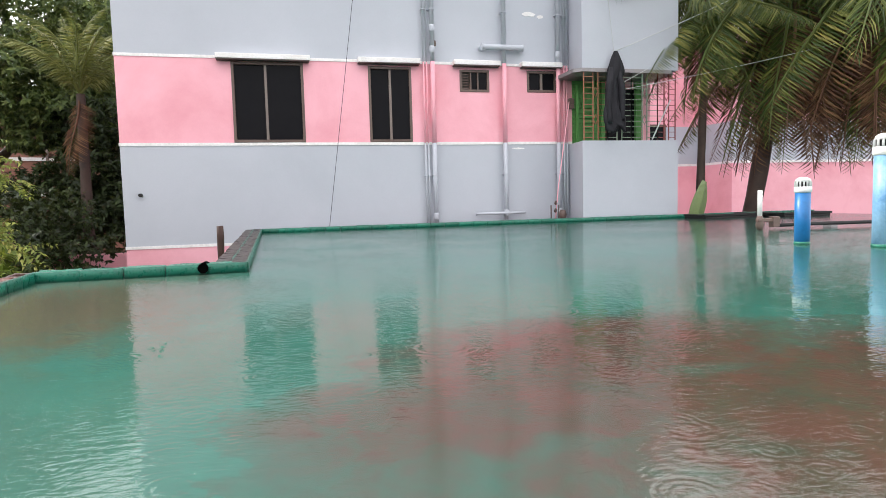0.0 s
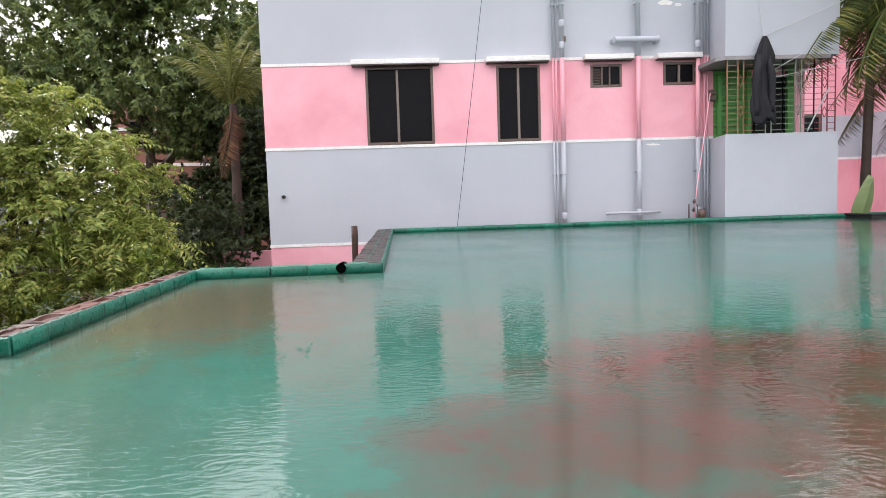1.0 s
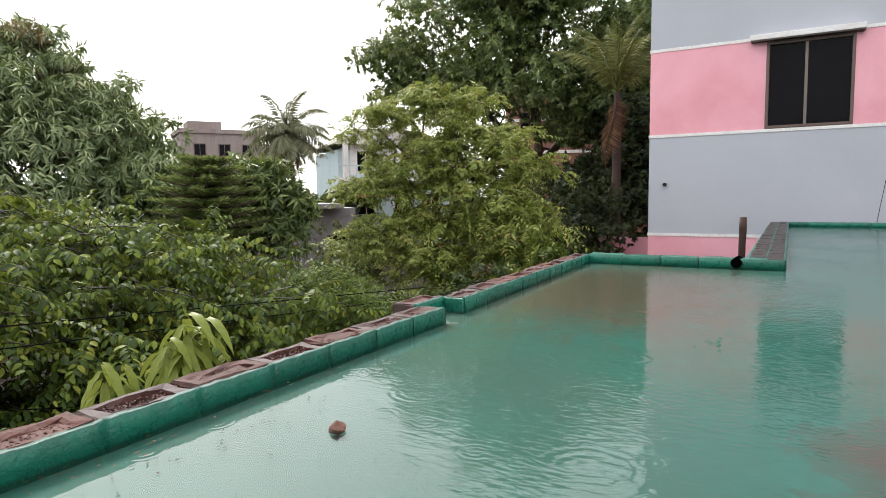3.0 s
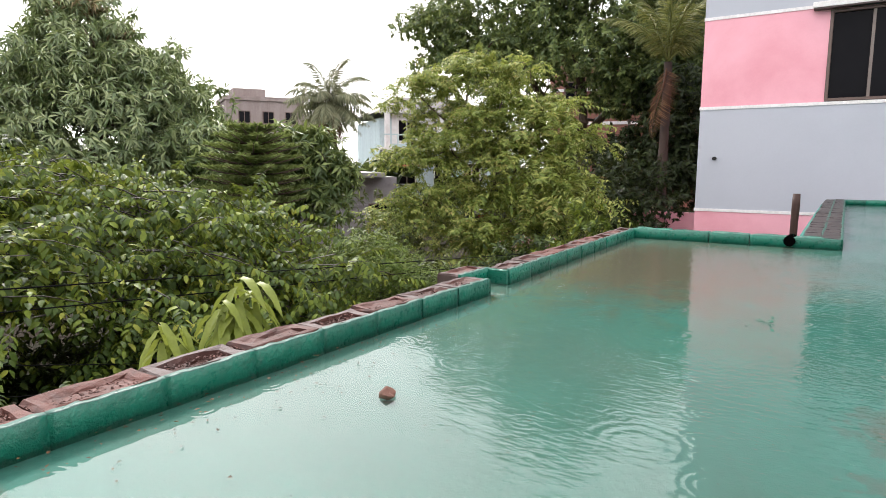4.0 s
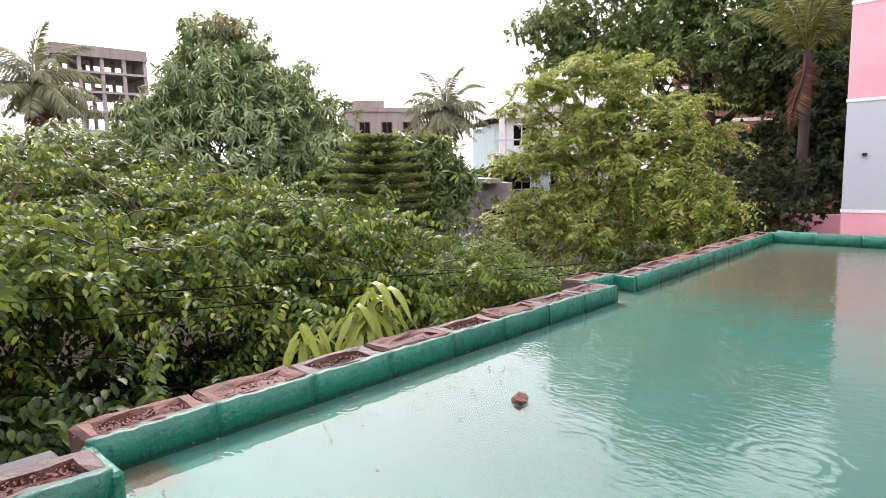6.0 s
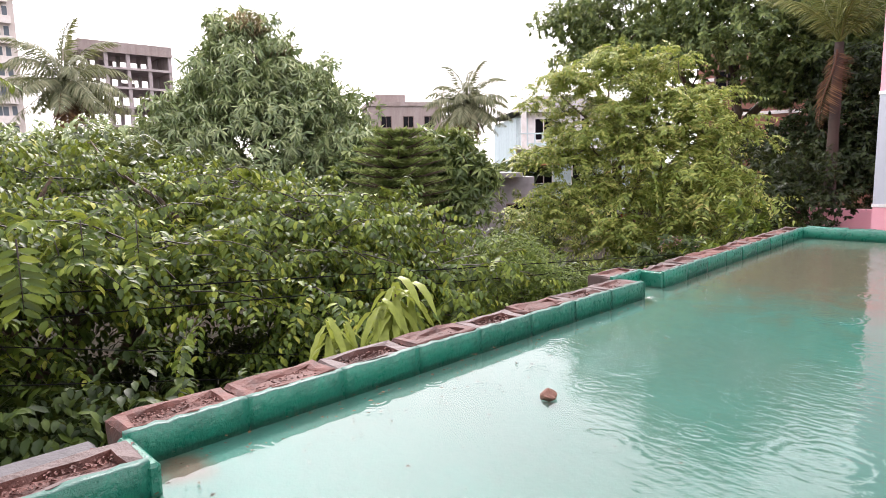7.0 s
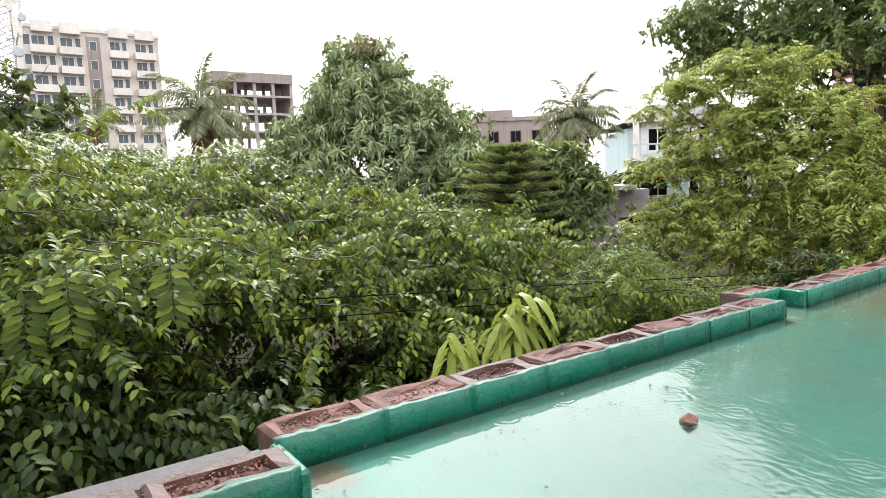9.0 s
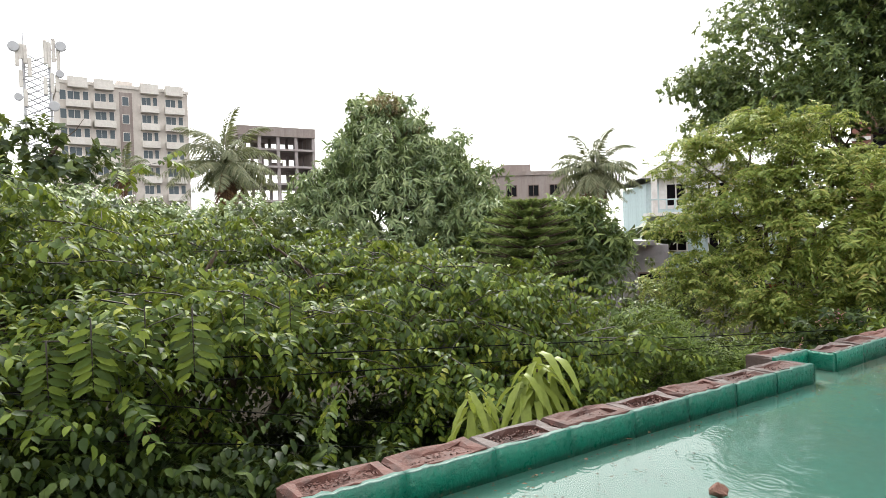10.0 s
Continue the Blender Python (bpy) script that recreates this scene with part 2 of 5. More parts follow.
def sprigs_rosette(P, D, count, L, ratio, droop=0.5, lift=0.35):
    """Whorls of leaves round the tips of shoots."""
    n = len(P)
    D = unit(D + np.array([0, 0, lift]) + 0.3 * rng.normal(size=D.shape))
    a = unit(np.cross(D, np.array([0.3, 0.2, 1.0])))
    b = np.cross(D, a)
    out = []
    for i in range(count):
        th = 2.4 * i + rng.random((n, 1)) * 0.8
        R = a * np.cos(th) + b * np.sin(th)
        t = 0.15 + 0.7 * i / count
        A = unit(R * (1.1 - 0.5 * t) + D * (0.2 + 0.6 * t) - np.array([0, 0, droop]) * rng.random((n, 1)) * 1.4)
        out.append((P + D * L * 0.35 * t, A, unit(D + np.array([0, 0, 0.5]) + 0.2 * rng.normal(size=D.shape)), L * (0.65 + 0.5 * rng.random(n))))
    return [np.concatenate([o[i] for o in out]) for i in range(4)] + [ratio]


def branchlets(blobs, m, length, leaves, droop=0.35):
    """Arching shoots in flat tiers: the places and ways of their leaves, and the shoots' own lines."""
    up = np.array([0, 0, 1.0])
    P, D = crown_points(blobs, m, 0.6)
    D = unit(D * np.array([1, 1, 0.25]) + up * 0.14 + 0.22 * rng.normal(size=D.shape))
    L = (length * (0.6 + 0.7 * rng.random(m)))[:, None]
    side = unit(np.cross(D, up))
    flip = np.where(rng.random((m, 1)) < 0.5, -1.0, 1.0)
    line = [P + D * L * (u - 0.4) - up * droop * L * u * u for u in (0, 0.25, 0.5, 0.75, 1.0)]
    out_p, out_d = [], []
    for j in range(leaves):
        u = 0.12 + 0.88 * (j + 0.5) / leaves
        out_p.append(P + D * L * (u - 0.4) - up * droop * L * u * u)
        out_d.append(unit(D * (0.5 + 0.7 * u) + side * flip * (1 if j % 2 else -1) * (1.15 - 0.8 * u) - up * 0.35 * u))
    return np.concatenate(out_p), np.concatenate(out_d), np.stack(line, 1)


def twigs(lines, r, parent):
    """Thin three-sided shoots along the given lines."""
    m, k = lines.shape[:2]
    taper = np.linspace(1.0, 0.3, k)[None, :, None]
    ring = [lines + np.array((math.cos(a), math.sin(a) * 0.6, math.sin(a) * 0.8)) * r * taper for a in (0, 2.1, 4.2)]
    V = np.stack(ring, 2).reshape(-1, 3)
    i, j = np.meshgrid(np.arange(m), np.arange(k - 1), indexing="ij")
    b = ((i * k + j) * 3).ravel()
    F = np.concatenate([np.stack([b + c, b + (c + 1) % 3, b + 3 + (c + 1) % 3, b + 3 + c], 1) for c in range(3)])
    return mesh_arrays("shoot", V, F, M_TWIG, parent)


def crown(name, sprigs, material, parent, label="", fold=0.12, droop=0.15, oval=False):
    V, F = leaf_arrays(*sprigs, fold=fold, droop=droop, oval=oval)
    return mesh_arrays(name, V, F, material, parent, label)


def wobbly(a, b, n=6, amp=0.08):
    a, b = Vector(a), Vector(b)
    d = (b - a).length
    return [a.lerp(b, i / n) + Vector((random.uniform(-1, 1), random.uniform(-1, 1), random.uniform(-0.5, 0.5))) * amp * d * (0 if i in (0, n) else 1) * 0.5 for i in range(n + 1)]


def tree_wood(tree, base, fork, tips, r0, material=None):
    material = material or M_BARK
    bm = bmesh.new()
    pts = wobbly(base, fork, 6, 0.06)
    tube(bm, pts, [r0 * (1.35 if i == 0 else 1 - 0.06 * i) for i in range(7)], 10)
    part("trunk", bm, material, tree)
    for tip in tips:
        bm = bmesh.new()
        p = wobbly(fork, tip, 6, 0.14)
        tube(bm, p, [r0 * 0.62 * (1 - 0.14 * i) + 0.004 for i in range(7)], 7)
        for i in (2, 3, 4, 5):
            e = p[i] + Vector((random.uniform(-1, 1), random.uniform(-1, 1), random.uniform(-0.2, 0.9))) * (Vector(tip) - Vector(fork)).length * 0.35
            tube(bm, wobbly(p[i], e, 4, 0.15), [r0 * 0.24, r0 * 0.19, r0 * 0.14, r0 * 0.09, 0.004], 5)
        part("limb", bm, material, tree)


EYE = Vector((-0.85, -0.6, 0.52))


def polar(az, d, el=None, z=None):
    """A place by its bearing west of north, its distance, and its rise in degrees or its height."""
    x, y = EYE.x - d * math.sin(radians(az)), EYE.y + d * math.cos(radians(az))
    return Vector((x, y, z if z is not None else EYE.z + d * math.tan(radians(el))))


GROUND = -3.1


# ---------- the flooded roof ----------
def deck_material():
    m, n, l = nodes_of("flooded green roof paint with mud")
    b = n["Principled BSDF"]
    tc = n.new("ShaderNodeTexCoord").outputs["Object"]
    f1 = noise_node(n, l, tc, 0.9, 7, 0.65, 0.6)
    f2 = noise_node(n, l, tc, 6, 6, 0.7, 0.4)
    f3 = noise_node(n, l, tc, 55, 3, 0.7)
    green = mix_col(n, l, ramp_node(n, l, f2, [(0.35, (0, 0, 0)), (0.7, (1, 1, 1))]), (0.008, 0.18, 0.145), (0.03, 0.225, 0.19))
    green = mix_col(n, l, ramp_node(n, l, f1, [(0.35, (0, 0, 0)), (0.75, (1, 1, 1))]), green, (0.07, 0.14, 0.115))
    far = None
    for cx, cy, rx, ry in ((1.05, 0.6, 1.75, 0.8), (0.0, 0.92, 0.75, 0.42), (0.35, 1.35, 0.8, 0.55)):
        mp = n.new("ShaderNodeMapping")
        mp.inputs["Location"].default_value = (-cx / rx, -cy / ry, 0)
        mp.inputs["Scale"].default_value = (1 / rx, 1 / ry, 0)
        l.new(tc, mp.inputs[0])
        ln = n.new("ShaderNodeVectorMath")
        ln.operation = "LENGTH"
        l.new(mp.outputs[0], ln.inputs[0])
        v = ln.outputs["Value"]
        far = v if far is None else math_node(n, l, "MINIMUM", far, v)
    q = math_node(n, l, "ADD", math_node(n, l, "MULTIPLY_ADD", f1, 1.3, -0.65), math_node(n, l, "MULTIPLY_ADD", f2, 0.6, -0.3))
    q = math_node(n, l, "ADD", far, q)
    mud = ramp_node(n, l, q, [(0.5, (0.92, 0.92, 0.92)), (1.0, (0.25, 0.25, 0.25)), (1.35, (0, 0, 0))])
    mudc = mix_col(n, l, ramp_node(n, l, f2, [(0.4, (0, 0, 0)), (0.65, (1, 1, 1))]), (0.15, 0.034, 0.022), (0.06, 0.05, 0.026))
    # olive silt settled towards the far corner and orange mud in the nook of the parapet
    def patch(cx, cy, rx, ry, lo, hi):
        mp = n.new("ShaderNodeMapping")
        mp.inputs["Location"].default_value = (-cx / rx, -cy / ry, 0)
        mp.inputs["Scale"].default_value = (1 / rx, 1 / ry, 0)
        l.new(tc, mp.inputs[0])
        ln = n.new("ShaderNodeVectorMath")
        ln.operation = "LENGTH"
        l.new(mp.outputs[0], ln.inputs[0])
        v = math_node(n, l, "ADD", ln.outputs["Value"], math_node(n, l, "MULTIPLY_ADD", f2, 1.2, -0.6))
        return ramp_node(n, l, v, [(lo, (1, 1, 1)), (hi, (0, 0, 0))])
    green = mix_col(n, l, math_node(n, l, "MULTIPLY", patch(-1.7, 3.0, 1.0, 1.5, 0.45, 1.15), 0.92), green, (0.15, 0.105, 0.06))
    c = mix_col(n, l, mud, green, mudc)
    c = mix_col(n, l, math_node(n, l, "MULTIPLY", patch(-1.97, -0.21, 0.09, 0.07, 0.3, 0.9), 0.8), c, (0.17, 0.06, 0.028))
    c = mix_col(n, l, 0.5, c, ramp_node(n, l, f3, [(0.3, (0.75, 0.75, 0.75)), (0.7, (1.15, 1.15, 1.15))]), "MULTIPLY")
    l.new(c, b.inputs["Base Color"])
    b.inputs["Roughness"].default_value = 0.7
    l.new(bump_node(n, l, f3, 0.3, 0.004), b.inputs["Normal"])
    return m


def water_material():
    """A clear to murky film of rain water with raindrop rings and wind ripples."""
    m, n, l = nodes_of("rain water")
    n.remove(n["Principled BSDF"])
    out = n["Material Output"]
    tc = n.new("ShaderNodeTexCoord").outputs["Object"]
    height = None
    for scale, freq, width, amp, keep in ((2.2, 190.0, 0.055, 1.0, 0.35), (3.7, 260.0, 0.035, 0.8, 0.45), (6.3, 330.0, 0.022, 0.8, 0.6)):
        vo = n.new("ShaderNodeTexVoronoi")
        vo.voronoi_dimensions = "2D"
        vo.inputs["Scale"].default_value = scale
        l.new(tc, vo.inputs["Vector"])
        d = math_node(n, l, "DIVIDE", vo.outputs["Distance"], scale)
        sp = n.new("ShaderNodeSeparateColor")
        l.new(vo.outputs["Color"], sp.inputs[0])
        r = math_node(n, l, "MULTIPLY", sp.outputs[0], 0.28 / scale)
        x = math_node(n, l, "SUBTRACT", d, r)
        env = math_node(n, l, "POWER", 2.718, math_node(n, l, "MULTIPLY", math_node(n, l, "POWER", math_node(n, l, "DIVIDE", math_node(n, l, "ABSOLUTE", x), width), 2.0), -1.0))
        ring = math_node(n, l, "MULTIPLY", math_node(n, l, "SINE", math_node(n, l, "MULTIPLY", x, freq)), env)
        ring = math_node(n, l, "MULTIPLY", ring, math_node(n, l, "LESS_THAN", sp.outputs[1], keep))
        ring = math_node(n, l, "MULTIPLY", ring, amp)
        height = ring if height is None else math_node(n, l, "ADD", height, ring)
    mp = n.new("ShaderNodeMapping")
    mp.inputs["Rotation"].default_value = (0, 0, radians(20))
    mp.inputs["Scale"].default_value = (1.0, 2.6, 1.0)
    l.new(tc, mp.inputs[0])
    wind = noise_node(n, l, mp.outputs[0], 20, 2, 0.5, 0.6)
    where = ramp_node(n, l, noise_node(n, l, tc, 0.8, 2), [(0.38, (0.35, 0.35, 0.35)), (0.62, (1, 1, 1))])
    # the lee of the low wall stays calm
    sx = n.new("ShaderNodeSeparateXYZ")
    l.new(tc, sx.inputs[0])
    lee = n.new("ShaderNodeMapRange")
    lee.inputs["From Min"].default_value, lee.inputs["From Max"].default_value = -1.9, -0.6
    lee.inputs["To Min"].default_value = 0.12
    l.new(math_node(n, l, "MULTIPLY_ADD", sx.outputs[1], 0.25, sx.outputs[0]), lee.inputs["Value"])
    wind = math_node(n, l, "MULTIPLY", math_node(n, l, "MULTIPLY", wind, where), lee.outputs[0])
    height = math_node(n, l, "ADD", math_node(n, l, "MULTIPLY", height, 0.085), math_node(n, l, "MULTIPLY", wind, 0.75))
    nor = bump_node(n, l, height, 1.0, 0.0022)
    fr = n.new("ShaderNodeFresnel")
    fr.inputs["IOR"].default_value = 1.5
    l.new(nor, fr.inputs["Normal"])
    gl = n.new("ShaderNodeBsdfGlossy")
    gl.inputs["Roughness"].default_value = 0.03
    l.new(nor, gl.inputs["Normal"])
    tr = n.new("ShaderNodeBsdfTransparent")
    tr.inputs[0].default_value = (0.86, 0.95, 0.91, 1)
    df = n.new("ShaderNodeBsdfDiffuse")
    df.inputs[0].default_value = (0.24, 0.30, 0.25, 1)
    body = n.new("ShaderNodeMixShader")
    body.inputs[0].default_value = 0.03
    l.new(tr.outputs[0], body.inputs[1])
    l.new(df.outputs[0], body.inputs[2])
    mx = n.new("ShaderNodeMixShader")
    l.new(fr.outputs[0], mx.inputs[0])
    l.new(body.outputs[0], mx.inputs[1])
    l.new(gl.outputs[0], mx.inputs[2])
    l.new(mx.outputs[0], out.inputs["Surface"])
    return m


def prism(outline, z0, z1):
    bm = bmesh.new()
    lo = [bm.verts.new((x, y, z0)) for x, y in outline]
    hi = [bm.verts.new((x, y, z1)) for x, y in outline]
    bm.faces.new(hi)
    bm.faces.new(lo[::-1])
    for i in range(len(lo)):
        j = (i + 1) % len(lo)
        bm.faces.new((lo[i], lo[j], hi[j], hi[i]))
    bmesh.ops.recalc_face_normals(bm, faces=bm.faces)
    return bm


INNER = [(9.6, -6), (9.6, 9.82), (-0.98, 10.0), (-0.88, 4.16), (-2.2, 4.12), (-2.1, 1.92), (-2.2, 1.92), (-2.2, 1.67), (-2.06, 1.67), (-2.041, -0.29), (-1.897, -0.3), (-1.97, -6)]
OUTER = [(9.75, -6.1), (9.75, 9.98), (-1.26, 10.14), (-1.16, 4.3), (-2.38, 4.26), (-2.34, 1.6), (-2.19, 1.6), (-2.17, -6.1)]
ground = bmesh.new()
gv = [ground.verts.new((x, y, GROUND)) for x, y in ((-900, -900), (900, -900), (900, 900), (-900, 900))]
ground.faces.new(gv)
tagged(part("ground", ground, M_SOIL), "dark garden soil with leaf litter under the trees", "ground", kind="structure")
M_OWN = surface("plain rendered wall", (0.30, 0.29, 0.28), None, 0.75, streak=True)
deck = part("roof_deck", prism(OUTER, -0.17, -0.012), deck_material())
tagged(deck, "green painted flat roof stained with reddish mud", "roof", kind="structure")
tagged(part("wall_house", prism([(x * 0.99, y * 0.99) for x, y in OUTER], GROUND, -0.17), M_OWN), "plain rendered walls under the flat roof", "wall", kind="structure")
bm = bmesh.new()
bm.faces.new([bm.verts.new((x, y, 0.0)) for x, y in INNER])
bmesh.ops.recalc_face_normals(bm, faces=bm.faces)
if bm.faces[:][0].normal.z < 0:
    bmesh.ops.reverse_faces(bm, faces=bm.faces)
water = part("water", bm, water_material())
water.visible_shadow = False
tagged(water, "shallow murky rain water standing on the roof, ringed by drops", "water", kind="structure")


# ---------- pink and grey house next door ----------
WALL_Y, WX0, WX1 = 11.0, -3.2, 6.68
OPEN = [(-1.386, -0.179, 1.53, 2.90), (0.962, 1.752, 1.53, 2.88), (2.674, 3.253, 2.454, 2.86), (4.015, 4.62, 2.466, 2.872)]
BANDS = [(GROUND, -0.25, "p"), (-0.25, -0.2, "w"), (-0.2, 1.475, "g"), (1.475, 1.525, "w"), (1.525, 2.945, "p"), (2.945, 2.995, "w"), (2.995, 9.2, "g")]
PAINT = {"p": M_PINK, "w": M_WHITE, "g": M_GREY}
house = thing("house", (1.7, 14, GROUND), "pink and grey painted house with white bands and dark windows", "house")
for z0, z1, k in BANDS:
    out = 0.012 if k == "w" else 0.0
    y0, y1 = WALL_Y - out, WALL_Y + 0.25
    rows = []
    if k == "p" and z0 > 0:
        left = WX0
        for a, b, c, d in OPEN:
            rows += [(left, a, y0, y1, z0, z1), (a, b, y0, y1, d, z1)]
            if c - z0 > 0.01:
                rows.append((a, b, y0, y1, z0, c))
            left = b
        rows.append((left, WX1, y0, y1, z0, z1))
    else:
        rows.append((WX0 - out, WX1, y0, y1, z0, z1))
    rows += [(WX0 - out, WX0 + 0.25, y1, 20.0, z0, z1), (WX1 - 0.25, WX1 + out, y1, 20.0, z0, z1), (WX0 + 0.25, WX1 - 0.25, 19.75, 20.0, z0, z1)]
    for r in rows:
        part("band" if k == "w" else "wall", boxes(r), PAINT[k], house, {"w": "thin white painted band", "p": "pink painted wall", "g": "grey painted wall"}[k])
part("roof", boxes((WX0, WX1, WALL_Y, 20.0, 9.2, 9.35)), M_CEMENT, house)
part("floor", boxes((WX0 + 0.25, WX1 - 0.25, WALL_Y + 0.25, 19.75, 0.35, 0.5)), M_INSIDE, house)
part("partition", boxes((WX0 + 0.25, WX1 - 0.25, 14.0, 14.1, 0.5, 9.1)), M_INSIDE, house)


def window(x0, x1, z0, z1, shade, kind, shift=0.0):
    win = thing("window", ((x0 + x1) / 2, WALL_Y, z0), "", "")
    del_keys = [k for k in ("label", "category") if k in win]
    for k in del_keys:
        del win[k]
    attach(win, house)
    inv = Matrix.Translation(-house.location)
    win.matrix_parent_inverse = inv

    def sub(name, bm, mat, label=""):
        ob = part(name, bm, mat)
        ob.parent = win
        ob.matrix_parent_inverse = Matrix.Translation(-win.location)
        if label:
            ob["label"] = label
        return ob

    fy0, fy1, t = WALL_Y - 0.015, WALL_Y + 0.07, 0.045
    sub("frame", boxes((x0, x0 + t, fy0, fy1, z0, z1), (x1 - t, x1, fy0, fy1, z0, z1), (x0 + t, x1 - t, fy0, fy1, z0, z0 + t), (x0 + t, x1 - t, fy0, fy1, z1 - t, z1), bevel=0.004), M_FRAME, "brown aluminium frame")
    xm = (x0 + x1) / 2 + shift
    if kind == "louvre":
        for i in range(6):
            z = z0 + t + 0.02 + i * 0.05
            sub("bar", boxes((x0 + t, x0 + 0.2, WALL_Y + 0.03, WALL_Y + 0.045, z, z + 0.02)), M_FRAME)
        sub("pane", boxes((x0 + 0.22, x1 - t, WALL_Y + 0.02, WALL_Y + 0.026, z0 + t, z1 - t)), M_PANE, "dark tinted glass")
        for a in (x0 + 0.2, x0 + 0.34):
            sub("stile", boxes((a, a + 0.025, fy0 + 0.005, fy1, z0 + t, z1 - t)), M_FRAME)
    else:
        sub("pane", boxes((x0 + t, xm + 0.02, WALL_Y + 0.045, WALL_Y + 0.051, z0 + t, z1 - t)), M_PANE, "dark tinted glass")
        sub("pane", boxes((xm - 0.02, x1 - t, WALL_Y + 0.02, WALL_Y + 0.026, z0 + t, z1 - t)), M_PANE, "dark tinted glass")
        sub("stile", boxes((xm - 0.022, xm + 0.022, WALL_Y + 0.005, WALL_Y + 0.06, z0 + t, z1 - t), bevel=0.003), M_FRAME_LIGHT, "worn grey-brown meeting stile")
    a, b = shade
    bm = boxes((a, b, WALL_Y - 0.17, WALL_Y - 0.013, 2.925, 3.01), bevel=0.006)
    for v in bm.verts:
        v.co.z += 0.008 * noise.noise(v.co * 9)
    sub("sunshade", bm, [M_WHITE], "white painted concrete sunshade")
    sub("drip_edge", boxes((a + 0.01, b - 0.01, WALL_Y - 0.16, WALL_Y - 0.013, 2.905, 2.924)), M_SHADE_UNDER, "dark damp underside")


M_FRAME_LIGHT = surface("worn frame", (0.20, 0.16, 0.14), None, 0.45)
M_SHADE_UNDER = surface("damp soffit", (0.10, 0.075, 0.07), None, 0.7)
window(*OPEN[0], (-1.62, -0.06), "slide", -0.04)
window(*OPEN[1], (0.77, 1.9), "slide")
window(*OPEN[2], (2.53, 3.43), "louvre")
window(*OPEN[3], (3.86, 4.68), "slide")


def banded_pipe(x, r, collars, z0=0.0, z1=9.2, off=0.06):
    bm = bmesh.new()
    y = WALL_Y - off - r
    cuts = [z0] + [b for b in (1.5, 2.97) if z0 < b < z1] + [z1]
    for a, b in zip(cuts, cuts[1:]):
        tube(bm, [(x, y, a), (x, y, b)], r, 12, mi=1 if 1.5 <= a < 2.9 else 0)
    pipe = part("drain_pipe", bm, [M_GREY, M_PINK], house, "painted drain pipe")
    for z in collars:
        c = part("collar", pipe_mesh([(x, y, z), (x, y, z + 0.03), (x, y, z + 0.1), (x, y, z + 0.13)], [r * 1.05, r * 1.22, r * 1.22, r * 1.05], 12), M_PINK if 1.5 < z < 2.9 else M_GREY)
        c.parent = pipe
    for z in (0.9, 3.9):
        c = part("bracket", boxes((x - r * 1.15, x + r * 1.15, y - r * 1.04, WALL_Y - 0.001, z, z + 0.02)), M_PINK if 1.5 < z < 2.9 else M_GREY)
        c.parent = pipe
    return pipe


banded_pipe(1.97, 0.016, ())
banded_pipe(2.03, 0.014, ())
banded_pipe(2.135, 0.043, (0.08, 3.12, 3.5))
p3 = banded_pipe(3.52, 0.043, (0.1,))
banded_pipe(4.62, 0.04, (0.1, 3.1))
banded_pipe(4.75, 0.018, ())
banded_pipe(4.81, 0.014, ())
tee = part("tee_pipe", tube(tube(bmesh.new(), [(3.07, WALL_Y - 0.13, 3.26), (3.12, WALL_Y - 0.13, 3.26), (3.5, WALL_Y - 0.13, 3.26), (3.85, WALL_Y - 0.13, 3.26), (3.89, WALL_Y - 0.13, 3.26)], [0.065, 0.055, 0.055, 0.055, 0.065], 12), [(3.09, WALL_Y - 0.13, 3.26), (3.09, WALL_Y + 0.02, 3.26)], 0.05), M_GREY)
tee.parent = p3
part("tee_elbow", pipe_mesh([(3.87, WALL_Y - 0.13, 3.26), (3.87, WALL_Y + 0.02, 3.26)], 0.05), M_GREY).parent = p3
# junction boxes, stub pipes and the drain run along the foot of the wall
for x, z in ((4.9, 2.3), (4.9, 2.2), (2.16, 3.3)):
    part("junction_box", boxes((x - 0.05, x + 0.05, WALL_Y - 0.12, WALL_Y - 0.002, z - 0.05, z + 0.05), bevel=0.01), M_FRAME, house)
part("drain_run", pipe_mesh([(2.9, WALL_Y - 0.12, 0.16), (3.0, WALL_Y - 0.14, 0.17), (3.6, WALL_Y - 0.14, 0.165), (3.9, WALL_Y - 0.12, 0.17)], 0.026), M_GREY, house)
part("vent_stub", pipe_mesh([(-2.92, WALL_Y + 0.02, 0.66), (-2.92, WALL_Y - 0.09, 0.655)], 0.03), M_BLACK, house, "small black pipe stub")
for x, z, w, h in ((4.07, 3.93, 0.15, 0.05), (4.3, 3.89, 0.08, 0.035), (3.82, 1.40, 0.14, 0.02)):
    bm = bmesh.new()
    pts = [(x + w * (0.7 + 0.3 * random.random()) * math.cos(a), z + h * (0.6 + 0.5 * random.random()) * math.sin(a)) for a in [i * math.pi / 8 for i in range(16)]]
    lo = [bm.verts.new((px, WALL_Y + 0.002, pz)) for px, pz in pts]
    hi = [bm.verts.new((px, WALL_Y - 0.005, pz)) for px, pz in pts]
    mid = bm.verts.new((x, WALL_Y - 0.005, z))
    for i in range(16):
        bm.faces.new((hi[i - 1], hi[i], mid))
        bm.faces.new((lo[i], lo[i - 1], hi[i - 1], hi[i]))
    bmesh.ops.recalc_face_normals(bm, faces=bm.faces)
    part("paint_patch", bm, M_WHITE, house, "patch of bare white plaster")

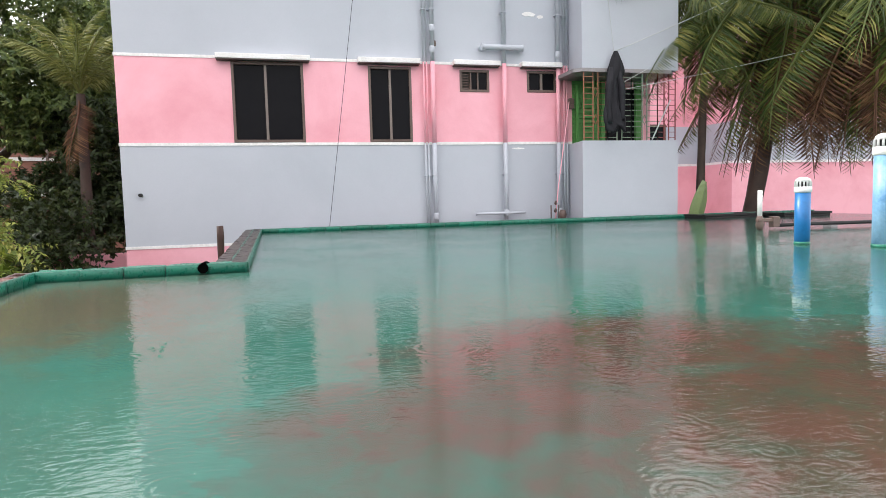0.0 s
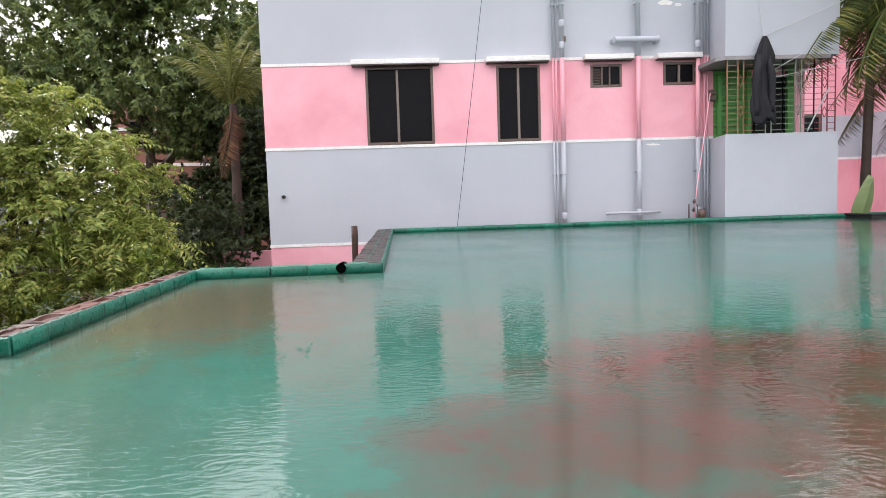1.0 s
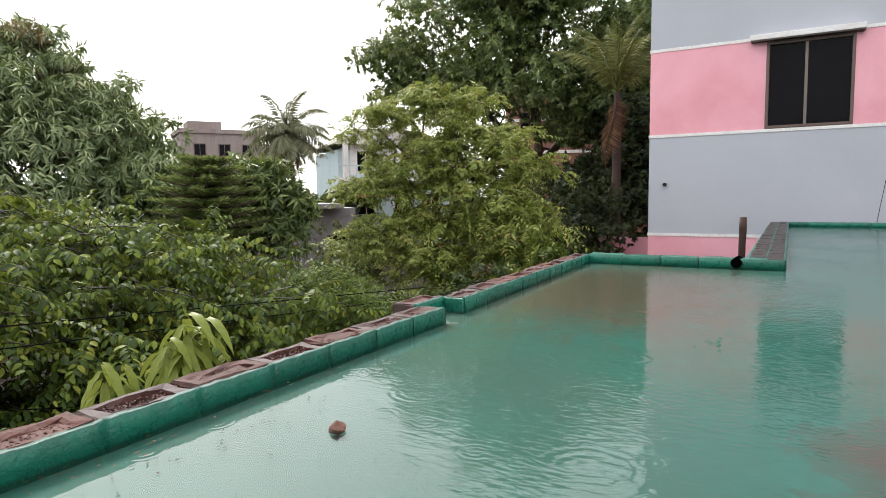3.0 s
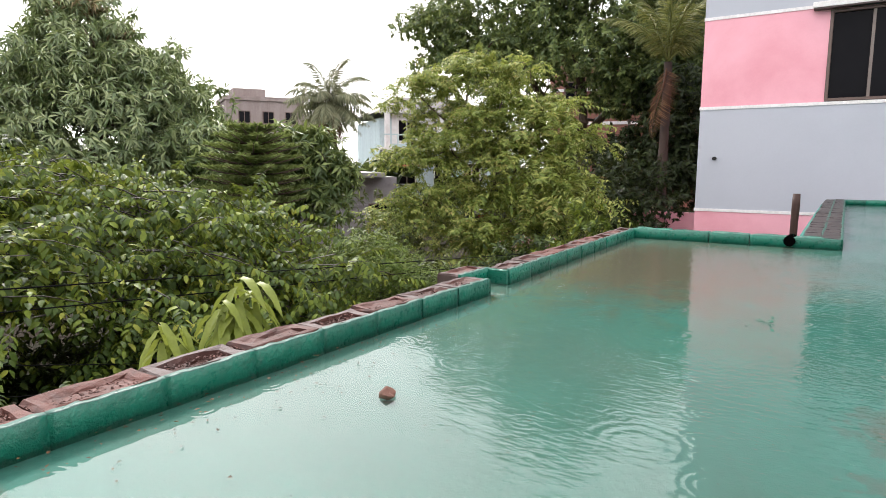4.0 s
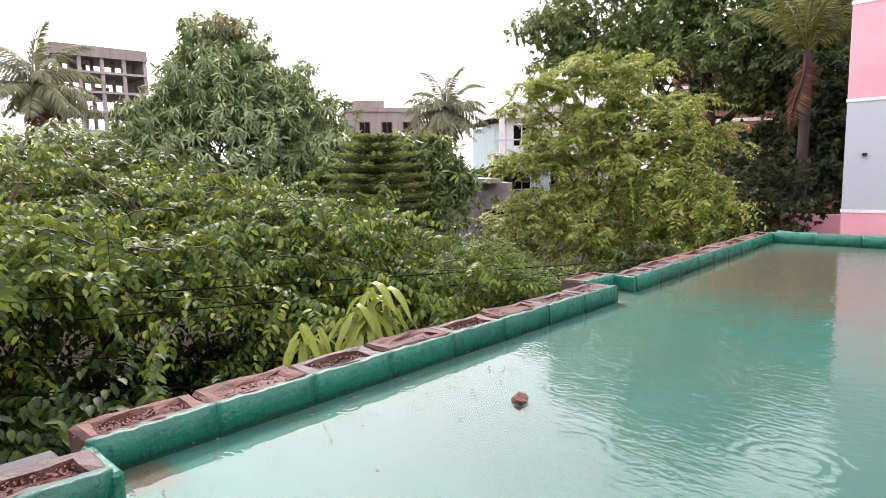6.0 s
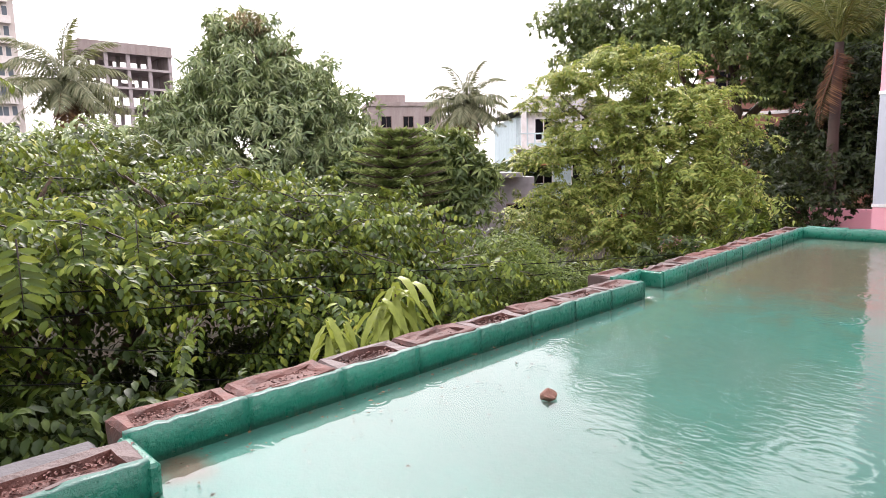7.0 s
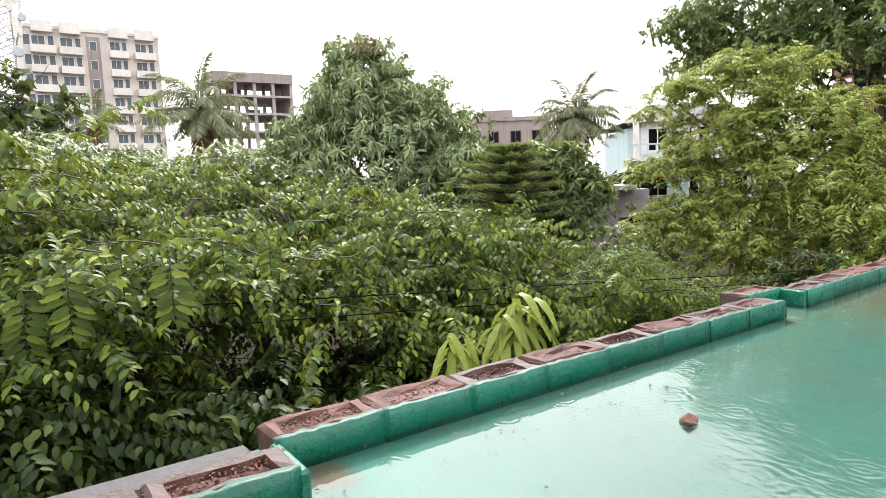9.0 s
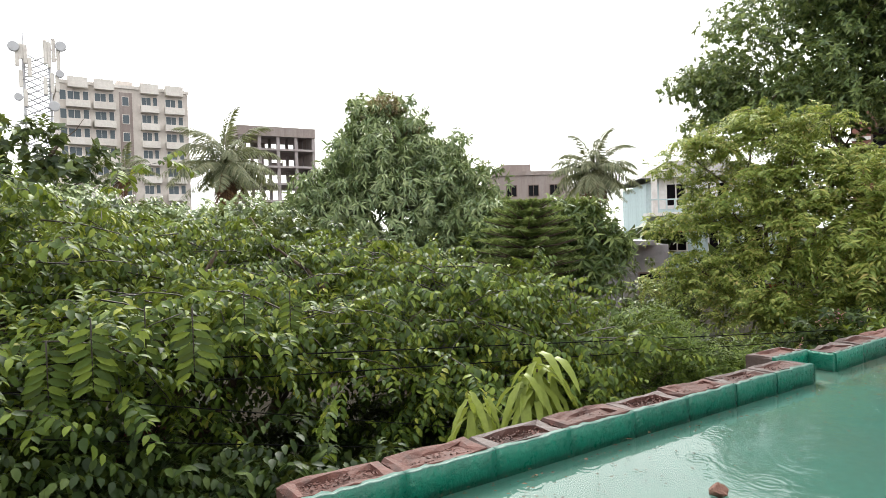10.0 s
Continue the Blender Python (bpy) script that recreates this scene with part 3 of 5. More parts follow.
# balcony
BY = 10.1
bal = thing("balcony", (5.7, BY, 1.4), "grey walled balcony with an iron grille and drying clothes", "balcony")
bal_out = [(4.88, 11.0), (4.72, BY), (6.7, BY), (6.7, 11.0)]
bal_in = [(4.99, 10.98), (4.84, BY + 0.11), (6.59, BY + 0.11), (6.59, 10.98)]


def ring_wall(z0, z1):
    bm = bmesh.new()
    lv = [[bm.verts.new((x, y, z)) for x, y in o] for o in (bal_out, bal_in) for z in (z0, z1)]
    o0, o1, i0, i1 = lv
    for i in range(3):
        bm.faces.new((o0[i], o0[i + 1], o1[i + 1], o1[i]))
        bm.faces.new((i0[i + 1], i0[i], i1[i], i1[i + 1]))
        bm.faces.new((o1[i], o1[i + 1], i1[i + 1], i1[i]))
        bm.faces.new((o0[i + 1], o0[i], i0[i], i0[i + 1]))
    for i in (0, 3):
        bm.faces.new((o0[i], o1[i], i1[i], i0[i]))
    bmesh.ops.recalc_face_normals(bm, faces=bm.faces)
    return bm


part("parapet_wall", ring_wall(-0.3, 1.46), M_GREY, bal)
part("upper_wall", ring_wall(2.76, 4.6), M_GREY, bal)
part("floor_slab", prism(bal_in, 0.36, 0.5), M_CEMENT, bal)
part("ceiling_slab", prism([(4.6, 10.99), (4.6, BY + 0.12), (4.72, BY - 0.004), (6.55, BY - 0.004), (6.72, BY + 0.2), (6.72, 10.99)], 2.70, 2.765), M_CEMENT, bal, "damp grey slab edge")
M_GRN_IN = surface("bright green interior paint", (0.08, 0.26, 0.06), (0.05, 0.16, 0.04), 0.6)
M_RUST = surface("rust red grille paint", (0.22, 0.05, 0.05), (0.12, 0.05, 0.03), 0.55)
M_RUST_PALE = surface("faded orange grille paint", (0.34, 0.13, 0.07), (0.2, 0.22, 0.14), 0.55)
M_IRON = surface("grey green grille paint", (0.20, 0.27, 0.20), (0.12, 0.08, 0.05), 0.5)
part("rear_panel", boxes((4.95, 5.55, 10.985, 10.996, 0.5, 2.7)), M_GRN_IN, bal, "bright green painted wall")
part("rear_frame", boxes((6.3, 6.42, 10.9, 10.995, 0.5, 2.7), (5.55, 5.62, 10.9, 10.995, 0.5, 2.7)), M_GRN_IN, bal, "green door frame")
# thin black sheet in place of the shade inside the doorway
part("rear_dark_sheet", boxes((5.62, 6.3, 10.975, 10.99, 0.5, 2.55)), M_PANE, bal, "black sheet standing for the dark doorway")
for i in range(13):
    z = 1.5 + i * 0.095
    part("slat", boxes((4.95, 5.5, 10.95, 10.984, z, z + 0.05)), M_GRN_IN, bal)
part("side_panel", boxes((5.0, 5.06, 10.9, 10.94, 1.47, 2.6)), M_GRN_IN, bal, "green painted reveal")


def grille(parent, x0, x1, y, material, motif):
    z0, z1 = 1.47, 2.70
    xm = (x0 + x1) / 2
    for x in (x0, xm - 0.05, xm + 0.05, x1):
        part("upright", boxes((x - 0.008, x + 0.008, y, y + 0.016, z0, z1)), material, parent)
    for i in range(12):
        z = z0 + 0.05 + i * 0.1
        for a, b in ((x0, xm - 0.05), (xm + 0.05, x1)):
            part("crossbar", boxes((a + 0.008, b - 0.008, y + 0.002, y + 0.012, z - 0.005, z + 0.005)), material, parent)
    for z in motif:
        bm = bmesh.new()
        c = [(xm, z + 0.09), (xm + 0.045, z), (xm, z - 0.09), (xm - 0.045, z)]
        for (ax, az), (bx, bz) in zip(c, c[1:] + c[:1]):
            tube(bm, [(ax, y + 0.008, az), (bx, y + 0.008, bz)], 0.007, 5)
        part("diamond", bm, material, parent)


g1 = thing("window_grille", (5.0, BY + 0.05, 1.46), "painted iron balcony grille with diamond motifs", "grille", "balcony grilles")
grille(g1, 4.78, 5.25, BY + 0.05, M_RUST_PALE, (2.35, 1.85))
g2 = thing("window_grille", (5.9, BY + 0.05, 1.46), "painted iron balcony grille with diamond motifs", "grille", "balcony grilles")
grille(g2, 5.25, 5.75, BY + 0.05, M_IRON, (2.35, 1.85))
g4 = thing("window_grille", (5.9, BY + 0.05, 1.46), "painted iron balcony grille with diamond motifs", "grille", "balcony grilles")
grille(g4, 5.75, 6.3, BY + 0.05, M_IRON, (2.35, 1.85))
g3 = thing("window_grille", (6.5, BY + 0.05, 1.46), "rust red iron grille beside the balcony corner", "grille", "balcony grilles")
grille(g3, 6.3, 6.68, BY + 0.05, M_RUST, (2.3, 2.05, 1.8))


# ---------- low brick parapet round the roof ----------
BL, BW, BH = 0.24, 0.112, 0.064


def brick_mesh(seed, frog=True):
    """A wet brick lying on its bed, with a worn frog in its top."""
    r = random.Random(seed)
    bm = bmesh.new()

    def ring(hx, hy, z, j):
        return [bm.verts.new((sx * hx + r.uniform(-j, j), sy * hy + r.uniform(-j, j), z + r.uniform(-j, j) * 0.7)) for sx, sy in ((-1, -1), (-0.5, -1.01), (0.05, -0.99), (0.5, -1.01), (1, -1), (1.01, 0), (1, 1), (0.45, 1.0), (-0.05, 1.01), (-0.5, 0.99), (-1, 1), (-0.99, 0))]

    a, b = BL / 2, BW / 2
    rows = [ring(a, b, 0, 0.001), ring(a, b, BH - 0.008, 0.003), ring(a - 0.007, b - 0.007, BH, 0.004)]
    if frog:
        rows += [ring(a - 0.024 - r.uniform(0, 0.012), b - 0.021, BH - 0.001, 0.0045), ring(a - 0.036, b - 0.029, BH - r.uniform(0.003, 0.016), 0.005)]
    for p, q in zip(rows, rows[1:]):
        for i in range(12):
            f = bm.faces.new((p[i], p[(i + 1) % 12], q[(i + 1) % 12], q[i]))
            f.material_index = 1 if len(rows) > 4 and p is rows[3] else 0
    bm.faces.new(rows[-1]).material_index = 1 if frog else 0
    me = bpy.data.meshes.new("brick")
    bm.to_mesh(me)
    bm.free()
    return me


def plaster_mesh(seed, length):
    """A strip of painted plaster on the inner face, ragged along its upper edge."""
    r = random.Random(seed)
    bm = bmesh.new()
    n = 12
    cols = []
    for i in range(n + 1):
        x = -length / 2 + length * i / n
        k = 0 if i in (0, n) else 1
        t = BH - 0.005 + r.uniform(-0.003, 0.001) * k
        lip = 0.004 + r.uniform(-0.002, 0.007) * k
        cols.append([bm.verts.new(v) for v in ((x, 0.002, -0.012), (x, -0.011 + r.uniform(-0.0006, 0.0006) * k, -0.012), (x, -0.011 + r.uniform(-0.0012, 0.001) * k, t * 0.55), (x, -0.009 + r.uniform(-0.0012, 0.001) * k, t), (x, lip, t + 0.003), (x, lip, t - 0.01))])
    for p, q in zip(cols, cols[1:]):
        for k in range(5):
            f = bm.faces.new((p[k], q[k], q[k + 1], p[k + 1]))
            f.material_index = 1 if k == 3 else 0
            f.smooth = True
    for c in (cols[0], cols[-1][::-1]):
        bm.faces.new(c)
    bmesh.ops.recalc_face_normals(bm, faces=bm.faces)
    me = bpy.data.meshes.new("plaster")
    bm.to_mesh(me)
    bm.free()
    me.materials.append(M_GREEN_PAINT)
    me.materials.append(M_GREEN_CHIP)
    return me


BRICKS = [brick_mesh(s) for s in range(14)]
for i, me in enumerate(BRICKS):
    me.materials.append(M_MORTAR if i % 3 else M_BRICK)
    me.materials.append(M_BRICK)
M_DARKBRICK = surface("mossy wet brick", (0.022, 0.016, 0.014), (0.012, 0.01, 0.009), 0.45, big=8, fine=60, amount=0.8, bump=0.8, per_object=0.35)
DARK_BRICKS = [brick_mesh(30 + s, False) for s in range(4)]
for me in DARK_BRICKS:
    me.materials.append(M_DARKBRICK)
GREEN_BRICKS = [brick_mesh(50 + s, False) for s in range(4)]
for me in GREEN_BRICKS:
    me.materials.append(M_GREEN_PAINT)
PLASTERS = [plaster_mesh(s, BL + 0.008) for s in range(6)]


def parapet(name, label, a, b, inside, top=1.0, skip=(), meshes=None):
    """A course of bricks from a to b along the roof's edge; inside: +1 where the roof lies to the right of the way."""
    a, b = Vector((*a, 0)), Vector((*b, 0))
    d = b - a
    count = max(1, round(d.length / 0.25))
    step = d.length / count
    ang = math.atan2(d.y, d.x)
    root = tagged(new(name), label, "parapet", kind="structure")
    root.location = a
    inv = Matrix.Translation(-a)
    nrm = Vector((d.y, -d.x, 0)).normalized() * inside
    for i in range(count):
        if i in skip:
            continue
        c = a + d * ((i + 0.5) / count) - nrm * (BW / 2)
        ob = new("brick", random.choice(meshes or BRICKS))
        ob.parent, ob.matrix_parent_inverse = root, inv
        ob.location = c + Vector((random.uniform(-0.003, 0.003), random.uniform(-0.003, 0.003), -0.014 + random.uniform(-0.003, 0.002)))
        ob.rotation_euler = (radians(random.uniform(-1.5, 1.5)), radians(random.uniform(-0.8, 0.8)), ang + radians(random.uniform(-2, 2)) + (math.pi if random.random() < 0.5 else 0))
        ob.scale = ((step - 0.008) / BL, 1, top * (0.012 + BH) / BH)
        pl = new("plaster", random.choice(PLASTERS))
        pl.parent, pl.matrix_parent_inverse = root, inv
        pl.location = a + d * ((i + 0.5) / count) + Vector((0, 0, 0))
        pl.rotation_euler = (0, 0, ang + (math.pi if inside < 0 else 0) )
        pl.scale = ((step * (1.0 if random.random() < 0.8 else 0.96)) / (BL + 0.008), 1, top)
    return root


# the plaster's own front looks along -y of its length
parapet("parapet_west", "low parapet of wet frogged bricks, green plastered inside", (-2.041, -0.29), (-2.06, 1.66), 1)
parapet("parapet_south", "low parapet of wet frogged bricks, green plastered inside", (-1.935, -3.79), (-1.897, -0.29), 1)
parapet("parapet_notch", "single outer brick in a notch of the parapet", (-2.2, 1.66), (-2.2, 1.91), 1)
parapet("parapet_corner", "low parapet of wet bricks painted green inside", (-2.1, 1.91), (-2.2, 4.13), 1)
parapet("parapet_north", "low parapet of chipped green painted bricks with a drain", (-2.2, 4.12), (-0.88, 4.16), 1, meshes=GREEN_BRICKS + DARK_BRICKS[:2])
parapet("parapet_side", "low parapet of bare wet bricks along the roof step", (-0.88, 4.16), (-0.98, 10.0), 1, meshes=DARK_BRICKS)
parapet("parapet_side_outer", "second row of bare wet bricks along the roof step", (-0.995, 4.28), (-1.1, 10.0), 1, meshes=DARK_BRICKS)
parapet("parapet_far", "low green painted parapet before the next house", (-0.98, 10.0), (9.6, 9.82), 1, meshes=GREEN_BRICKS)
# green end faces at the notch and at the step
part("end_plaster", boxes((-2.206, -2.09, 1.893, 1.905, -0.012, 0.06), (-2.185, -2.05, 1.664, 1.674, -0.012, 0.057), (-2.045, -1.884, -0.302, -0.278, -0.012, 0.053), bevel=0.006), M_GREEN_PAINT, deck, "green painted plaster end")
part("outer_ledge", boxes((-2.135, -2.046, -6.0, -0.32, -0.012, 0.03), bevel=0.008), surface("wet grey ledge cement", (0.055, 0.05, 0.055), (0.03, 0.026, 0.028), 0.65, big=6, fine=60, amount=0.8, bump=0.6), deck, "grey cement ledge outside the bricks")
# solid pipe end; its black colour replaces the dark bore
part("drain_black_end", pipe_mesh([(-1.17, 4.133, 0.033), (-1.17, 4.32, 0.03)], 0.036, 14), M_HOLE, deck, "drain pipe end, coloured black for its shaded hollow")


# ---------- gardens ----------
L_NEAR = leaf_mat("fresh hanging leaves", (0.016, 0.036, 0.006), (0.06, 0.108, 0.013), (0.18, 0.24, 0.028), (0.36, 0.35, 0.05), 0.5, 0.24, 0.28)
# canopy shade is put into this darker leaf colour
L_SHADE = leaf_mat("leaves darkened for canopy shade", (0.008, 0.02, 0.004), (0.023, 0.046, 0.008), (0.066, 0.10, 0.017), None, 0.5, 0.14, 0.22)
L_MANGO = leaf_mat("mango leaves", (0.085, 0.14, 0.055), (0.195, 0.265, 0.11), (0.36, 0.42, 0.20), None, 0.32, 0.18, 0.55)
L_DARK = leaf_mat("dark broad leaves", (0.018, 0.032, 0.014), (0.036, 0.06, 0.024), (0.11, 0.15, 0.045), None, 0.4, 0.22)
L_BIG = leaf_mat("mid green broad leaves", (0.045, 0.078, 0.028), (0.11, 0.165, 0.055), (0.24, 0.30, 0.095), None, 0.4, 0.26, 0.35)
# near-black greens carry the shade inside hedge and thicket
L_HEDGE = leaf_mat("hedge leaves darkened for deep shade", (0.008, 0.016, 0.006), (0.02, 0.034, 0.012), (0.05, 0.075, 0.024), None, 0.45, 0.1)
L_CONIFER = leaf_mat("conifer needles", (0.10, 0.16, 0.05), (0.19, 0.26, 0.09), (0.30, 0.36, 0.14), None, 0.5, 0.3)
L_YELLOW = leaf_mat("light pinnate leaves", (0.09, 0.15, 0.03), (0.245, 0.32, 0.07), (0.45, 0.48, 0.13), (0.5, 0.37, 0.15), 0.42, 0.42, 0.35)
L_NEW = leaf_mat("young yellow green leaves", (0.16, 0.22, 0.035), (0.26, 0.31, 0.06), (0.38, 0.40, 0.10), None, 0.4, 0.3)
L_CORNERPALM = leaf_mat("olive palm leaflets", (0.06, 0.08, 0.025), (0.15, 0.175, 0.05), (0.28, 0.28, 0.09), None, 0.4, 0.2)
L_PALM = leaf_mat("palm leaflets", (0.022, 0.042, 0.012), (0.06, 0.09, 0.022), (0.18, 0.19, 0.045), (0.32, 0.28, 0.08), 0.4, 0.18)
L_DRY = leaf_mat("dry palm leaflets", (0.045, 0.02, 0.014), (0.10, 0.045, 0.028), (0.22, 0.12, 0.06), None, 0.6, 0.12)
L_FINE = leaf_mat("fine bright foliage", (0.035, 0.065, 0.01), (0.085, 0.14, 0.02), (0.18, 0.24, 0.045), None, 0.5, 0.2, 0.15)


def tree(label, base, fork, tips, r0, blobs, n, sprig, material, name="tree", category="tree", shell=0.55, group="", fold=0.12, droop=0.15, oval=False):
    t = thing(name, base, label, category, group)
    tree_wood(t, base, fork, tips, r0)
    P, D = crown_points(blobs, n, shell)
    crown("crown", sprig(P, D), material, t, fold=fold, droop=droop, oval=oval)
    return t


def blobs_at(rows):
    """Rows of bearing, distance, rise, radius across, radius in height."""
    return [(*polar(az, d, el), r, r, rz) for az, d, el, r, rz in rows]


def g_at(az, d):
    return polar(az, d, z=GROUND)


# near tree beyond the parapet
near = blobs_at([(88, 6.2, -2.5, 1.5, 0.75), (80, 5.8, -2.5, 1.3, 0.6), (72, 6.0, -3.5, 1.3, 0.55), (64, 5.6, -3.6, 1.2, 0.5), (56, 5.8, -4.6, 1.1, 0.45), (50, 6.2, -6.5, 0.8, 0.4), (92, 4.5, -7, 0.9, 0.36), (82, 4.6, -4.6, 0.8, 0.26), (73, 4.8, -5, 0.8, 0.26), (64, 4.9, -9, 0.85, 0.36), (97, 5, -3, 1.4, 0.8), (104, 5, -5, 1.5, 1.0), (54, 5.0, -13, 0.9, 0.4), (48, 5.6, -10, 0.8, 0.4)])
fruit = thing("tree", g_at(84, 5.2), "leafy fruit tree with hanging wet green leaflets beside the roof", "tree")
tree_wood(fruit, g_at(84, 5.2), polar(84, 5.2, z=-1.2), [polar(88, 6, 0), polar(78, 5.6, 0), polar(68, 5.6, -2), polar(95, 4.6, -4), polar(60, 5.4, -6), polar(82, 3.9, -6), polar(75, 4.6, -9)], 0.10)
P, D, lines = branchlets(near, 1300, 0.7, 8)
crown("crown", sprigs_pinnate(P, D, 0.22, 5, 0.056, 0.52, 0.8), L_NEAR, fruit, fold=0.07, oval=True)
twigs(lines, 0.007, fruit)
# boughs that reach towards the roof
P, D, lines = branchlets(blobs_at([(84, 3.7, -5.5, 0.5, 0.22), (78.5, 3.7, -4.6, 0.35, 0.12), (90, 3.6, -7, 0.5, 0.25), (69, 4.3, -5.5, 0.4, 0.14), (62, 4.3, -9.5, 0.4, 0.16)]), 46, 0.6, 7, 0.45)
crown("low_bough_leaves", sprigs_pinnate(P, D, 0.25, 6, 0.058, 0.48, 0.6), L_NEAR, fruit, fold=0.07, oval=True)
twigs(lines, 0.006, fruit)
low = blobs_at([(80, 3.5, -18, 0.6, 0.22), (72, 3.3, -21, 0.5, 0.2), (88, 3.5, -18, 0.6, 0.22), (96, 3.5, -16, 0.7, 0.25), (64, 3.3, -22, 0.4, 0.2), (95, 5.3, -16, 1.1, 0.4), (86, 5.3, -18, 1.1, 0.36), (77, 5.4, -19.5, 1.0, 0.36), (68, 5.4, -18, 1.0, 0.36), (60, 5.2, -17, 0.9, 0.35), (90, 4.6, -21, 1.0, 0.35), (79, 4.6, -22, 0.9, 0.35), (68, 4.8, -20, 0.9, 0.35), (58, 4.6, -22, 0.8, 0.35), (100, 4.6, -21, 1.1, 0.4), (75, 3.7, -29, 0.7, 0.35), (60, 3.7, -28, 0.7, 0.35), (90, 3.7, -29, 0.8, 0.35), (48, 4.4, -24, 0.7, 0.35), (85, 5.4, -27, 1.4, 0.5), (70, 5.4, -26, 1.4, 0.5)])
tree("low shrub under the fruit tree, leaves coloured dark for shade", g_at(80, 5.0), polar(80, 5.0, z=-2.4), [polar(86, 4.7, -22), polar(72, 4.8, -22), polar(94, 4.6, -22)], 0.04, low, 5400, lambda P, D: sprigs_pinnate(P, D, 0.24, 5, 0.062, 0.5), L_SHADE, "shrub", "shrub", shell=0.3, fold=0.06, oval=True)
# long pinnate leaves that hang from the nearest boughs
P, A, N, Ln = [], [], [], []
for az, d, el, pairs, step, w in ((80.9, 3.2, -5.4, 9, 0.032, 0.105), (84.5, 3.3, -5.0, 8, 0.028, 0.09), (88.5, 3.1, -5.6, 9, 0.03, 0.1), (76.5, 3.6, -4.2, 7, 0.026, 0.08), (91.5, 3.2, -7.0, 8, 0.03, 0.1), (72.5, 3.9, -4.4, 7, 0.026, 0.08)):
    top = polar(az, d, el)
    across = Vector((math.cos(radians(az)), math.sin(radians(az)), 0)) * random.choice((-1, 1))
    part("leaf_stalk", pipe_mesh([top + Vector((0, 0, 0.05)), top - Vector((0, 0, step * pairs * 0.5)), top - Vector((0, 0, step * pairs))], [0.004, 0.003, 0.0015], 5), M_TWIG, fruit)
    for k in range(pairs):
        for sg in (-1, 1):
            P.append(tuple(top + across * 0.012 * math.sin(k) - Vector((0, 0, step * k))))
            A.append(tuple((across * sg + Vector((0, 0, -0.25 - 0.05 * k + random.uniform(-0.1, 0.1)))).normalized()))
            N.append((math.sin(radians(az)) + random.uniform(-0.2, 0.2), -math.cos(radians(az)), 0.5))
            Ln.append(w * (0.7 + 0.35 * math.sin(math.pi * (0.15 + 0.75 * k / pairs))))
V, F = leaf_arrays(np.array(P), np.array(A), np.array(N, float), np.array(Ln), 0.34, 0.05, 0.18, oval=True)
mesh_arrays("hanging_leaves", V, F, L_NEAR, fruit, "long hanging pinnate leaves")
# mango trees
mango = blobs_at([(62.8, 11, 10.2, 0.62, 0.5), (64.8, 11, 6.6, 0.8, 0.8), (60, 11, 7.2, 0.85, 0.75), (56.6, 11, 4.8, 0.8, 0.6), (62, 10.4, 2.6, 1.6, 1.1), (54, 10.6, 1.2, 0.9, 0.6), (67.5, 11, 2.4, 0.8, 0.7), (70, 11, 0, 1.3, 0.7)])
tree("tall mango tree with whorls of long drooping leaves", g_at(61, 11.2), polar(61, 11.2, z=-0.8), [polar(62, 11, 8), polar(66, 11, 4), polar(57, 11, 5), polar(54, 10.8, 2)], 0.17, mango, 5200, lambda P, D: sprigs_rosette(P, D, 11, 0.175, 0.2, 0.85, 0.25), L_MANGO)
mango2 = blobs_at([(45, 9, 0.0, 0.42, 0.42), (46.8, 9.2, 0.6, 0.42, 0.4), (44, 9, -2.6, 0.45, 0.45), (48, 9.3, -2, 0.6, 0.5), (52, 9.6, -0.8, 0.7, 0.5)])
tree("young mango tree with dark glossy whorled leaves", g_at(46, 9.2), polar(46, 9.2, z=-1.2), [polar(44, 9, 1), polar(47, 9.2, 1.5), polar(50, 9.5, 0)], 0.09, mango2, 1100, lambda P, D: sprigs_rosette(P, D, 10, 0.17, 0.26), L_BIG)
flush = [o for o in bpy.data.objects if o.name.startswith("tree")][-2]
P, D = crown_points(blobs_at([(62.8, 10.9, 12.0, 0.35, 0.2), (60, 10.9, 10, 0.25, 0.15)]), 90)
crown("young_foliage", sprigs_rosette(P, D, 8, 0.15, 0.2), leaf_mat("tan young shoots", (0.16, 0.12, 0.06), (0.26, 0.19, 0.10), (0.34, 0.28, 0.15)), flush, "tan young shoots")
# rounder tree behind the fruit tree
behind = blobs_at([(75, 12, 1.0, 1.2, 0.6), (82, 12, 0.9, 1.3, 0.6), (89, 12, 1.6, 1.3, 0.6), (95, 12, 1.8, 1.3, 0.7), (70, 11.5, -0.5, 1.0, 0.6)])
tree("round-headed garden tree with small dull green leaves", g_at(82, 12.2), polar(82, 12.2, z=-1.4), [polar(76, 12, 0), polar(88, 12, 1), polar(94, 12, 1)], 0.1, behind, 2600, lambda P, D: sprigs_pinnate(P, D, 0.3, 6, 0.085, 0.5), L_MANGO, fold=0.08, oval=True)
